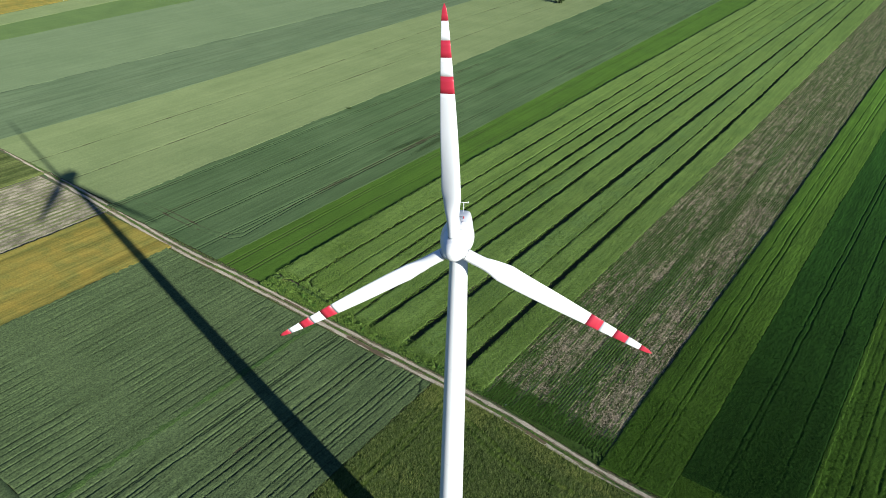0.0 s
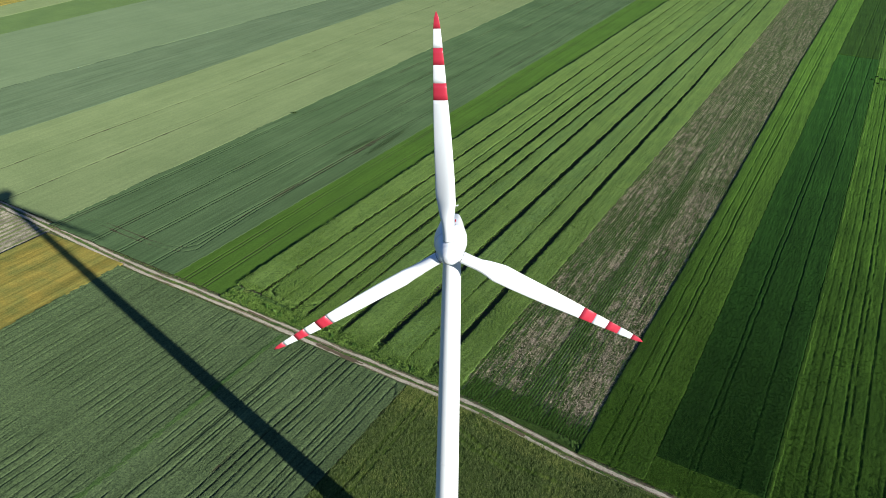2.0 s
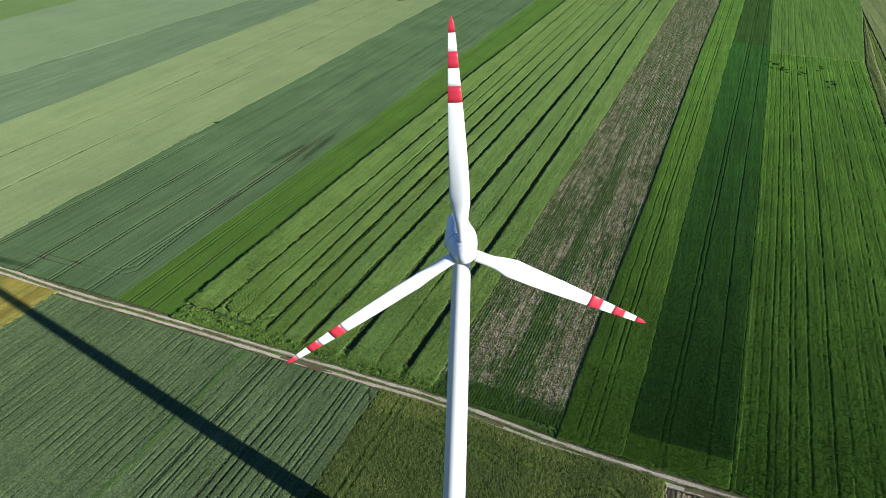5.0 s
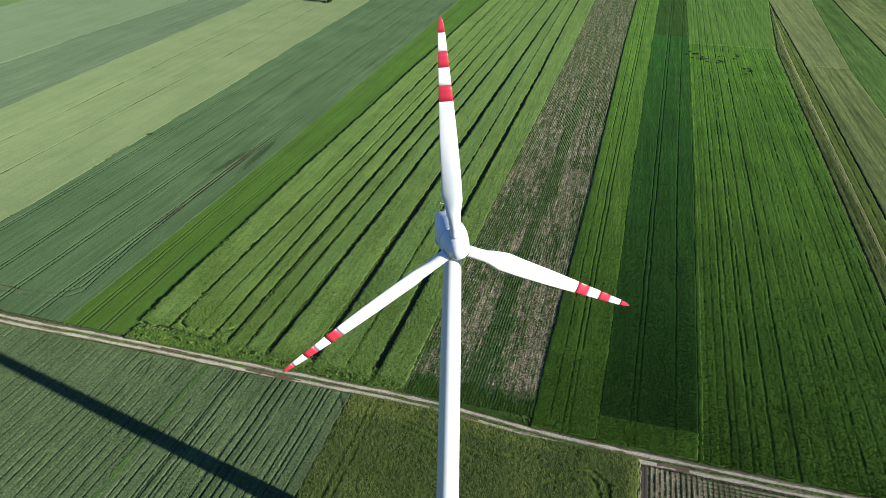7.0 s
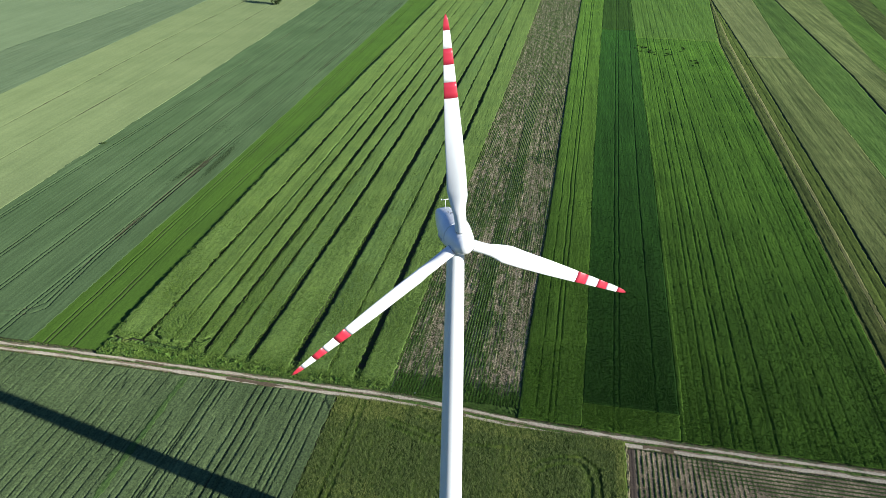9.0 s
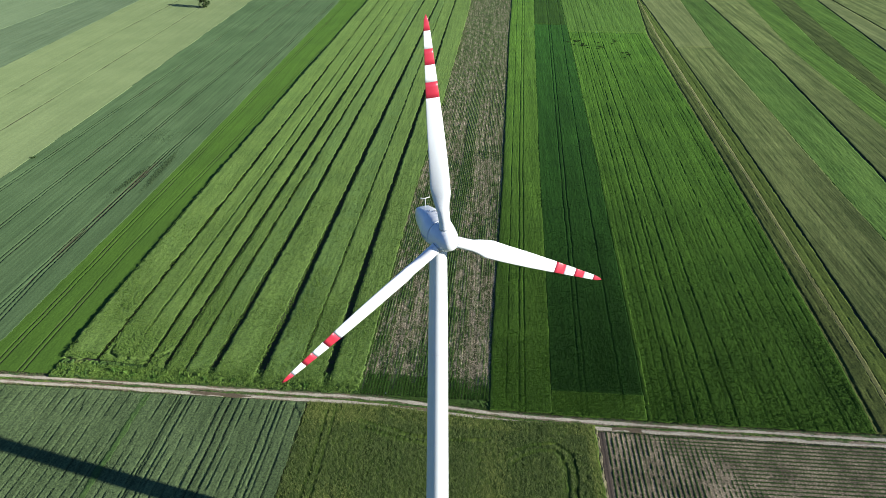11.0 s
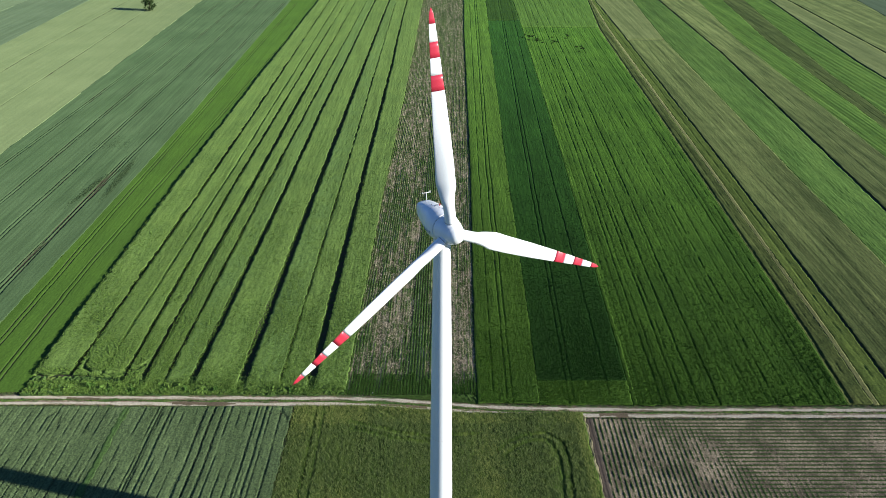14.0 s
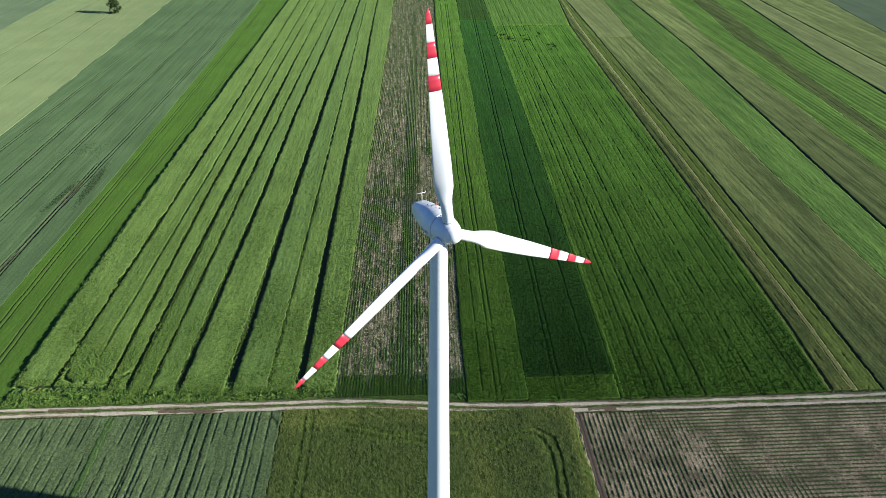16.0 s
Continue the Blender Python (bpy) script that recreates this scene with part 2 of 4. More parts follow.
M_lamp = paint_mat("red_lamp_glass", (0.35, 0.02, 0.03), 0.2)
M_leaf = leaf_mat("tree_leaf", (0.02, 0.042, 0.011), (0.042, 0.072, 0.02))
M_bark = soil_mat("bark", (0.08, 0.06, 0.045), (0.06, 0.045, 0.035))
M_tuft = leaf_mat("tuft_green", (0.075, 0.15, 0.026), (0.15, 0.24, 0.05))
M_tuft_wheat = leaf_mat("wheat_leaf", (0.064, 0.104, 0.046), (0.11, 0.16, 0.076))
M_tuft_mid = leaf_mat("cereal_leaf", (0.034, 0.086, 0.009), (0.070, 0.155, 0.018), 0.0)
M_tuft_end = leaf_mat("crop_end_leaf", (0.042, 0.10, 0.012), (0.075, 0.155, 0.02), 0.0)
M_tuft_deep = leaf_mat("deep_leaf", (0.014, 0.048, 0.007), (0.024, 0.07, 0.011), 0.0)
M_tuft_broad = leaf_mat("broad_leaf", (0.022, 0.06, 0.008), (0.060, 0.138, 0.015), 0.0)
M_tuft_dark = leaf_mat("row_leaf", (0.035, 0.09, 0.015), (0.08, 0.16, 0.03))
M_tuft_grass = leaf_mat("grass_leaf", (0.018, 0.042, 0.008), (0.135, 0.18, 0.055))
M_tuft_hay = leaf_mat("hay_leaf", (0.075, 0.108, 0.022), (0.19, 0.225, 0.065))
M_straw_leaf = leaf_mat("dry_leaf", (0.14, 0.12, 0.075), (0.50, 0.43, 0.325))
M_rows = litter_mat("row_crop", 0.15)
M_seed = row_mat("seed_rows", (0.31, 0.255, 0.19), (0.17, 0.138, 0.10), (0.018, 0.042, 0.010), (0.042, 0.078, 0.02), 0.115)
M_plough = row_mat("ploughed_rows", (0.34, 0.28, 0.205), (0.18, 0.15, 0.105), (0.014, 0.030, 0.009), (0.038, 0.070, 0.018), 0.115)
M_stubble = row_mat("stubble", (0.40, 0.37, 0.295), (0.25, 0.23, 0.17), (0.085, 0.115, 0.04), (0.135, 0.15, 0.065), 0.12)
M_stone = soil_mat("pale_stone", (0.7, 0.7, 0.68), (0.6, 0.6, 0.58))


# ---- mesh helpers ----
def mesh_np(name, verts, faces, material, smooth=True):
    me = bpy.data.meshes.new(name)
    k = faces.shape[1]
    me.vertices.add(len(verts))
    me.vertices.foreach_set("co", np.asarray(verts, np.float32).ravel())
    me.loops.add(faces.size)
    me.loops.foreach_set("vertex_index", faces.astype(np.int32).ravel())
    me.polygons.add(len(faces))
    me.polygons.foreach_set("loop_start", np.arange(0, faces.size, k, dtype=np.int32))
    me.polygons.foreach_set("use_smooth", np.broadcast_to(smooth, len(faces)).copy())
    me.update(calc_edges=True)
    me.materials.append(material)
    return me


def hash2(ix, iy, seed):
    h = (ix * 374761393 + iy * 668265263 + seed * 974634777) & 0xFFFFFFFF
    h = ((h ^ (h >> 13)) * 1274126177) & 0xFFFFFFFF
    return ((h ^ (h >> 16)) & 0xFFFFFF) / 16777216.0


def vnoise(x, y, seed=0):
    """Smooth value noise, 0 to 1, on arrays."""
    ix, iy = np.floor(x).astype(np.int64), np.floor(y).astype(np.int64)
    fx, fy = x - ix, y - iy
    fx, fy = fx * fx * (3 - 2 * fx), fy * fy * (3 - 2 * fy)
    a = hash2(ix, iy, seed) * (1 - fx) + hash2(ix + 1, iy, seed) * fx
    b = hash2(ix, iy + 1, seed) * (1 - fx) + hash2(ix + 1, iy + 1, seed) * fx
    return a * (1 - fy) + b * fy


def line(pts, y):
    """x of a boundary at y, through (y, x) points, straight on past its ends."""
    p = np.array(pts, float)
    y = np.asarray(y, float)
    if len(p) == 1:
        return np.full_like(y, p[0, 1])
    out = np.interp(y, p[:, 0], p[:, 1])
    s0 = (p[1, 1] - p[0, 1]) / (p[1, 0] - p[0, 0])
    s1 = (p[-1, 1] - p[-2, 1]) / (p[-1, 0] - p[-2, 0])
    out = np.where(y < p[0, 0], p[0, 1] + (y - p[0, 0]) * s0, out)
    return np.where(y > p[-1, 0], p[-1, 1] + (y - p[-1, 0]) * s1, out)


def y_steps(y0, y1, d0, grow):
    ys, y = [y0], y0
    while y < y1:
        y += d0 * (1 + max(0.0, y - 50) / 100 * grow)
        ys.append(min(y, y1))
    return np.array(ys)


def crop(name, label, left, right, y0, y1, h, rough, mat, grooves=(), dx=0.6, dy=0.6, grow=1.0, ragged=0.25, seed=1,
         row_pitch=0.0, row_depth=0.0, hollows=(), bends=(), fray=0.5, round_off=0.7, category="field", base=0.0, comb=1.0, front=1.0):
    """One stand of crop as a closed sheet with upright sides: canopy relief, drill rows, wheel tracks pressed into it.
    grooves: (boundary line, half width, depth, how much of it is broken)."""
    ys = y_steps(y0, y1, dy, grow)
    width = float(np.max(line(right, ys) - line(left, ys)))
    nc = max(6, int(width / dx))
    u = np.linspace(0, 1, nc)
    yy, uu = np.meshgrid(ys, u, indexing="ij")
    lx = line(left, yy) + (1.3 * vnoise(yy * 1.1, yy * 0 + 1.3, seed + 4) + 0.6 * vnoise(yy * 0.35, yy * 0 + 3.3, seed + 5) + 0.35 * vnoise(yy * 0.07, yy * 0 + 7.7, seed + 6) - 1.12) * ragged * 2
    rx = line(right, yy) + (1.3 * vnoise(yy * 1.1, yy * 0 + 2.3, seed + 15) + 0.6 * vnoise(yy * 0.35, yy * 0 + 9.1, seed + 7) + 0.35 * vnoise(yy * 0.07, yy * 0 + 5.2, seed + 8) - 1.12) * ragged * 2
    xx = lx + (rx - lx) * uu
    yw = yy.copy()
    yw += (0.6 * vnoise(xx * 0.5, xx * 0 + 1.5, seed + 9) + 0.4 * vnoise(xx * 0.17, xx * 0 + 6.5, seed + 16) - 0.5) * fray * 2 * np.exp(-(yy - y0) / 4)
    z = h * (0.86 + 0.28 * (vnoise(xx * 0.08, yy * 0.05, seed) - 0.5))
    z = z + rough * (0.55 * (vnoise(xx * 0.9, yy * 0.7 * comb, seed + 1) - 0.5) + 1.5 * (vnoise(xx * 2.9, yy * 2.3 * comb, seed + 2) - 0.5))
    if row_pitch:
        z = z - row_depth * (0.5 + 0.5 * np.cos(xx / row_pitch * 2 * np.pi)) * (0.35 + vnoise(xx * 0.9, yy * 0.03, seed + 3))
    for pts, hw, depth, broken in grooves:
        g = line(pts, yy) + (vnoise(yy * 0.12, yy * 0 + hw, seed + 11) - 0.5) * 0.35
        m = np.clip((hw - np.abs(xx - g)) / max(0.12, hw * 0.35) + 0.5, 0, 1)
        if broken:
            m = m * np.clip((vnoise(yy * 0.22, yy * 0 + hw * 9, seed + 12) - broken) * 4 + 0.5, 0, 1)
        z = z - depth * m
    for cx, cy, ax, ay, turn, depth in hollows:
        c, s = math.cos(turn), math.sin(turn)
        px, py = (xx - cx) * c + (yy - cy) * s, -(xx - cx) * s + (yy - cy) * c
        d = (px / ax) ** 2 + (py / ay) ** 2 + (vnoise(xx * 0.2, yy * 0.2, seed + 13) - 0.5) * 1.2
        z = z - depth * np.clip(1.2 - d, 0, 1)
    for pts, hw, depth in bends:
        d = np.full(xx.shape, 1e9)
        for (ax, ay), (bx, by) in zip(pts, pts[1:]):
            t = np.clip(((xx - ax) * (bx - ax) + (yy - ay) * (by - ay)) / ((bx - ax) ** 2 + (by - ay) ** 2), 0, 1)
            d = np.minimum(d, np.hypot(xx - ax - t * (bx - ax), yy - ay - t * (by - ay)))
        z = z - depth * np.clip((hw - d) / 0.15 + 0.5, 0, 1)
    if round_off:
        e = (xx - lx) / (round_off * (0.5 + vnoise(xx * 1.3, yy * 1.3, seed + 14)))
        z = z * (0.82 + 0.18 * np.clip(e, 0, 1))
    z = z * np.minimum(1.0, front + (1 - front) * (yy - y0) / 3)
    z = np.maximum(z, 0.03) + base
    # leaning sides down to the soil, under the overhanging leaves
    under = 0.9 * h
    xs = np.concatenate([xx[:, :1] + under, xx, xx[:, -1:] - under], 1)
    yz = np.concatenate([yw[:, :1], yw, yw[:, -1:]], 1)
    zs = np.concatenate([z[:, :1] * 0 - 0.05, z, z[:, :1] * 0 - 0.05], 1)
    xs, yz = np.concatenate([xs[:1], xs, xs[-1:]]), np.concatenate([yz[:1], yz, yz[-1:]])
    zs = np.concatenate([zs[:1] * 0 - 0.05, zs, zs[:1] * 0 - 0.05])
    r, c = xs.shape
    i = np.arange(r * c).reshape(r, c)
    faces = np.stack([i[:-1, :-1], i[:-1, 1:], i[1:, 1:], i[1:, :-1]], -1).reshape(-1, 4)
    soft = np.ones((r - 1, c - 1), bool)
    soft[:, 0] = soft[:, -1] = soft[0] = soft[-1] = False
    ob = new(name, mesh_np(name, np.stack([xs, yz, zs], -1).reshape(-1, 3), faces, mat, soft.ravel()))
    return tagged(ob, label, category, "", "stuff")


def row_cover(s, k, t, seed):
    """How well the plants of row k stand at t along it: about 0.5, patchy from row to row."""
    return 0.5 + 0.4 * (vnoise(s * 0.12, t * 0.05, seed) - 0.5) + 0.4 * (vnoise(k * 0.73, t * 0.03, seed + 1) - 0.5) + 0.45 * (vnoise(k * 1.7, t * 0.33, seed + 2) - 0.5)


def row_field(name, label, left, right, y0, y1, pitch, h, mat, across=True, dx=0.16, dy=0.4, grow=1.0, seed=1, fill=0.42, green=(), category="field", near_fill=0.0, sharp=1.3, cross=0.0, bare=(), lush=(), merge=0.0):
    """Ridged plant rows with gaps, on bare soil. across: rows run along y, else along x. fill: share of ground kept green."""
    ys = y_steps(y0, y1, dy, grow)
    nc = max(6, int(float(np.max(line(right, ys) - line(left, ys))) / dx))
    yy, uu = np.meshgrid(ys, np.linspace(0, 1, nc), indexing="ij")
    lx, rx = line(left, yy), line(right, yy)
    xx = lx + (rx - lx) * uu
    s = (xx - lx) if across else (yy - y0)
    t = yy if across else xx
    k = np.floor(s / pitch)
    prof = np.clip(0.5 - 0.5 * np.cos(s / pitch * 2 * np.pi), 0, 1) ** sharp
    if cross:
        # away from the western edge the drill rows of the headland lie over the ploughed rows
        fade = np.clip((xx - lx - 12) / 24 + (yy - 46) / 26 + 0.6 * (vnoise(xx * 0.12, yy * 0.1, seed + 9) - 0.5), 0, 0.9)
        prof = prof * (1 - fade) + fade * np.clip(0.5 - 0.5 * np.cos(yy / cross * 2 * np.pi), 0, 1) ** sharp
    q = row_cover(s, k, t, seed) + 0.7 * (vnoise(xx * 1.9, yy * 1.0, seed + 3) - 0.5)
    for u0, u1 in green:
        q = q + 1.0 * ((uu > u0) & (uu < u1))
    if cross:
        q = q + 0.5 * np.clip((yy - 40) / 8, 0, 1) * np.clip((xx - lx - 10) / 15, 0, 1)
    q = q + near_fill * np.clip((y0 + 3 + 11 * vnoise(xx * 0.45, yy * 0, seed + 8) - yy) / 4, 0, 1)
    for cx, cy, ax, ay in bare:
        d = ((xx - cx) / ax) ** 2 + ((yy - cy) / ay) ** 2 + 1.2 * (vnoise(xx * 0.5, yy * 0.4, seed + 10) - 0.5)
        q = q - 0.3 * np.clip(1.4 - d, 0, 1)
    for cx, cy, ax, ay in lush:
        d = ((xx - cx) / ax) ** 2 + ((yy - cy) / ay) ** 2 + 1.4 * (vnoise(xx * 0.25, yy * 0.2, seed + 12) - 0.5)
        q = q + 0.9 * np.clip(1.3 - d, 0, 1)
    grown = np.clip((q - (1 - fill)) * 5 + 0.5, 0, 1)
    z = 0.07 + 0.06 * prof + h * prof * grown * (0.6 + 0.7 * vnoise(xx * 2.3, yy * 1.9, seed + 4)) + 0.06 * (vnoise(xx * 2.9, yy * 2.9, seed + 5) - 0.5)
    if merge:
        # rows grow together with distance from the track
        z = merge + (z - merge) * np.clip(1 - (yy - 300) / 300, 0.5, 1)
    i = np.arange(xx.size).reshape(xx.shape)
    f = np.stack([i[:-1, :-1], i[:-1, 1:], i[1:, 1:], i[1:, :-1]], -1).reshape(-1, 4)
    return tagged(new(name, mesh_np(name, np.stack([xx, yy, z], -1).reshape(-1, 3), f, mat)), label, category, "", "stuff")


def tufts(name, label, pos, height, spread, blades, mat, seed=1, category="plants", width=0.12, bias=None):
    """Many small leafy tufts: each a fan of narrow leaves, joined into one mesh."""
    rng = np.random.default_rng(seed)
    n = len(pos)
    p = np.repeat(np.asarray(pos, float), blades, 0)
    k = len(p)
    a = rng.uniform(0, 2 * np.pi, k)
    if bias is not None:
        a = bias + rng.normal(0, 0.7, k)
    hgt = height * rng.uniform(0.55, 1.2, k)
    lean = spread * rng.uniform(0.3, 1.1, k)
    wx, wy = -np.sin(a) * width * 0.5, np.cos(a) * width * 0.5
    root = p + np.stack([rng.normal(0, spread * 0.3, k), rng.normal(0, spread * 0.3, k), np.zeros(k)], -1)
    mid = root + np.stack([np.cos(a) * lean * 0.45, np.sin(a) * lean * 0.45, hgt * 0.75], -1)
    tip = root + np.stack([np.cos(a) * lean, np.sin(a) * lean, hgt], -1)
    w = np.stack([wx, wy, np.zeros(k)], -1)
    v = np.stack([root, mid + w, tip, mid - w], 1).reshape(-1, 3)
    ob = new(name, mesh_np(name, v, np.arange(4 * k).reshape(-1, 4), mat, False))
    return tagged(ob, label, category, "", "stuff")


def part(name, bm, material, parent, label=""):
    me = bpy.data.meshes.new(name)
    bm.to_mesh(me)
    bm.free()
    for p in me.polygons:
        p.use_smooth = len(p.vertices) < 5
    me.materials.append(material)
    ob = new(name, me)
    ob.parent = parent
    if label:
        tagged(ob, label)
    return ob


def loft(rings, close_start=True, close_end=True):
    """Skin over closed rings of equal point count."""
    bm = bmesh.new()
    vs = [[bm.verts.new(p) for p in ring] for ring in rings]
    n = len(rings[0])
    for a, b in zip(vs, vs[1:]):
        for k in range(n):
            bm.faces.new((a[k], a[(k + 1) % n], b[(k + 1) % n], b[k]))
    if close_start:
        bm.faces.new(list(reversed(vs[0])))
    if close_end:
        bm.faces.new(vs[-1])
    bmesh.ops.recalc_face_normals(bm, faces=bm.faces)
    return bm


def tube(path, radius, sides=8):
    """A round rod through points; radius a number or one for each point."""
    rings = []
    pts = [Vector(p) for p in path]
    for k, p in enumerate(pts):
        d = (pts[min(k + 1, len(pts) - 1)] - pts[max(k - 1, 0)]).normalized()
        a = d.orthogonal().normalized()
        b = d.cross(a)
        r = radius[k] if isinstance(radius, (list, tuple)) else radius
        rings.append([p + (a * math.cos(t) + b * math.sin(t)) * r for t in [2 * math.pi * j / sides for j in range(sides)]])
    return loft(rings)


# ---- ground and field boundaries ----
gm = bmesh.new()
bmesh.ops.create_grid(gm, x_segments=60, y_segments=60, size=4500)
gme = bpy.data.meshes.new("ground")
gm.to_mesh(gme)
gm.free()
gme.materials.append(M_ground)
tagged(new("ground", gme), "flat farmland soil between the field strips", "ground", "", "structure")

FAR = 1000
B_a = [(217, -672), (296, -686)]
B_b = [(196, -628), (310, -645)]
B_c = [(172, -577), (377, -590)]
B_d = [(116, -441), (511, -436)]
B_e = [(79, -359), (178, -357), (503, -366), (677, -372)]
B_f = [(65, -239), (172, -241), (331, -243.8), (426, -246.4), (674, -252)]
B_g = [(60, -160), (240, -157), (670, -158)]
B_h = [(60, -133.3), (240, -133.8), (450, -131), (640, -128.6)]
F_1 = [(84, -120.6), (235, -118), (480, -117)]
F_1b = [(85, -111), (235, -109), (480, -107.5)]
F_2 = [(85, -103.3), (235, -104), (480, -100.6)]
F_3 = [(75, -96.8), (97, -96.9), (240, -93.8), (379, -93.1), (523, -90.3), (668, -88.6)]
F_3b = [(85.5, -89), (236, -87.0), (482, -81)]
F_4 = [(80, -79.6), (96, -78.8), (239, -76.5), (379, -75.1), (420, -73.4), (668, -68.1)]
F_5 = [(79, -63.5), (95, -62.6), (239, -61.4), (391, -58.2), (543, -55.5), (667, -53)]
F_5b = [(87, -51.5), (238, -49.6), (466, -47.5)]
F_6 = [(78, -41.5), (241, -39.5), (404, -36.6), (522, -36.2), (667, -34.3)]
B_i = [(75, -30.2), (150, -29.0), (231, -27.2), (320, -24.4), (400, -22.3), (546, -19.3), (666, -17.2)]
B_j = [(62, 11.8), (84, 11.9), (235, 16.4), (527, 22.4), (665, 26.3)]
B_k = [(67, 31.5), (85, 32.3), (240, 36), (528, 45.1), (664, 50)]
B_l = [(65, 60.7), (86, 61.6), (244, 67.4), (530, 75.7), (664, 79)]
B_m = [(56, 128), (90, 130.7), (240, 136.5), (442, 143.2), (534, 146), (660, 159)]
B_n = [(64, 147), (225, 154), (535, 165), (660, 168)]
B_o = [(116, 184.5), (231, 187), (503, 196), (659, 208)]
B_p = [(160, 211), (230, 215.3), (456, 231), (658, 237)]
B_q = [(214, 246), (501, 260), (657, 278)]
B_r = [(251, 269), (490, 284), (656, 305)]
B_s = [(272, 282), (405, 293), (655, 328)]
B_t = [(344, 325), (435, 330), (654, 356)]
B_u = [(403, 364), (653, 377)]
B_v = [(505, 428), (651, 450)]


def shift(pts, d):
    return [(y, x + d) for y, x in pts]


def pair(pts, gauge=1.9, hw=0.28, depth=0.3, broken=0.0):
    return [(shift(pts, -gauge / 2), hw, depth, broken), (shift(pts, gauge / 2), hw, depth, broken)]


# ---- fields north of the track, west to east ----
crop("yellow_field", "far ripening yellow grain field", shift(B_a, -160), B_a, 68, FAR, 0.72, 0.04, M_yellow, dx=3, dy=3, seed=21)
crop("pale_field", "far pale green grain strip", B_a, B_b, 68, FAR, 0.72, 0.03, M_pale, dx=2, dy=2, seed=22, ragged=0.1)
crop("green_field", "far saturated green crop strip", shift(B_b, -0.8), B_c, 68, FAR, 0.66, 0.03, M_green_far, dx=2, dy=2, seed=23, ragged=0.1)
crop("pale_field", "pale green barley field in the distance", shift(B_c, -0.8), B_d, 68, FAR, 0.6, 0.03, M_pale_far, dx=2, dy=2, seed=24, ragged=0.1)
crop("blue_green_field", "dull blue-green cereal field with faint drill rows", shift(B_d, -0.8), B_e, 67, FAR, 0.72, 0.04, M_teal, dx=1.2, dy=1.2, seed=25, ragged=0.1,
     row_pitch=6, row_depth=0.05)
crop("barley_field", "broad pale yellow-green barley field with thin tracks", shift(B_e, -0.8), B_f, 64, FAR, 0.73, 0.04, M_pale,
     [([(88, -315.5), (242, -316.4), (451, -327.7), (622, -329)], 0.35, 0.25, 0.1), ([(89, -280), (394, -286.6), (616, -294)], 0.35, 0.25, 0.1)],
     dx=0.6, dy=1.2, seed=26, ragged=0.12)
GT = [[(266, -233), (333, -231.9), (460, -230.4), (659, -230.9)], [(248, -211.5), (368, -212), (672, -207.7)],
      [(247, -192.9), (460, -192), (644, -189.6)], [(246, -170), (370, -167.4), (671, -162.7)]]
crop("cereal_field", "grey-green winter cereal field with paired tractor tracks and lodged patches", shift(B_f, -0.8), B_g, 61.5, FAR, 0.75, 0.06, M_grey,
     [g for p in GT for g in pair(p)],
     dx=0.4, dy=0.4, grow=2.6, seed=27,
     hollows=[(-166, 222, 4, 20, -0.2, 0.07), (-176, 205, 3, 13, 0.5, 0.06), (-183, 262, 9, 7, 0.3, 0.1), (-215, 150, 10, 5, 0, 0.1)],
     bends=[([(-229, 73.4), (-208.8, 72.6), (-190, 72.5), (-178, 73.4), (-170, 76), (-167, 80), (-168, 90), (-170, 120), (-170.9, 246)], 0.4, 0.26),
            ([(-228, 76), (-208.8, 75.4), (-190, 75.2), (-179, 76), (-172, 79), (-169.4, 83), (-170, 92), (-171.8, 120), (-172.6, 246)], 0.4, 0.26)])
crop("green_crop_strip", "saturated mid-green low crop strip with tractor tracks", shift(B_g, -0.8), B_h, 61.5, FAR, 0.42, 0.06, M_green,
     pair([(99, -144.5), (133, -144.8), (240, -141)], 1.8, 0.25, 0.2) + pair([(104, -154), (150, -154), (400, -152)], 1.8, 0.25, 0.2),
     dx=0.3, dy=0.6, seed=28)

def taper(pts, d):
    """Furrow edge d off its middle, closing up in the far half where the stand has grown together."""
    ys = [60, 200, 330, 430, 500, 600, 1000]
    ks = [1, 1, 0.9, 0.6, 0.25, 0.12, 0.1] if abs(d) < 0.9 else [1.05, 0.78, 0.65, 0.55, 0.45, 0.4, 0.35]
    return [(y, float(line(pts, y)) + d * k) for y, k in zip(ys, ks)]


# strips of tall leafy crop, parted by deep furrows
EDGES = [(B_h, 0.0, F_1, 0.6), (F_1, 0.6, F_2, 0.55), (F_2, 0.55, F_3, 0.85), (F_3, 0.85, F_3b, 0.45), (F_3b, 0.45, F_4, 1.05), (F_4, 1.05, F_5, 1.4),
         (F_5, 1.4, F_5b, 0.3), (F_5b, 0.3, F_6, 1.25), (F_6, 1.25, B_i, 0.0)]
FRONT = [69.6, 68.8, 66.5, 65.6, 64.6, 63.4, 62.4, 62.2, 62.0]
LANE = [(-118.6, 76), (-118.3, 72.5), (-115.5, 70.6), (-110, 69.9), (-104.5, 70.4), (-100, 72.5), (-96.6, 77)]
for k, (a, da, b, db) in enumerate(EDGES):
    g = [(F_1b, 0.4, 0.9, 0.3)] if k == 1 else []
    crop("tall_crop_strip", "strip of tall bright green leafy crop beside a deep furrow", taper(a, da), taper(b, -db), FRONT[k], FAR, 1.5, 0.15,
         M_rape_grey if k in (4, 6) else M_rape, g, dx=0.36, dy=0.45, grow=1.4, seed=40 + k, ragged=0.6 if k == 0 else 0.36, fray=2.0, front=0.5,
         bends=[(LANE, 0.5, 1.1)] if k in (1, 2) else ())["group"] = "tall crop strips"
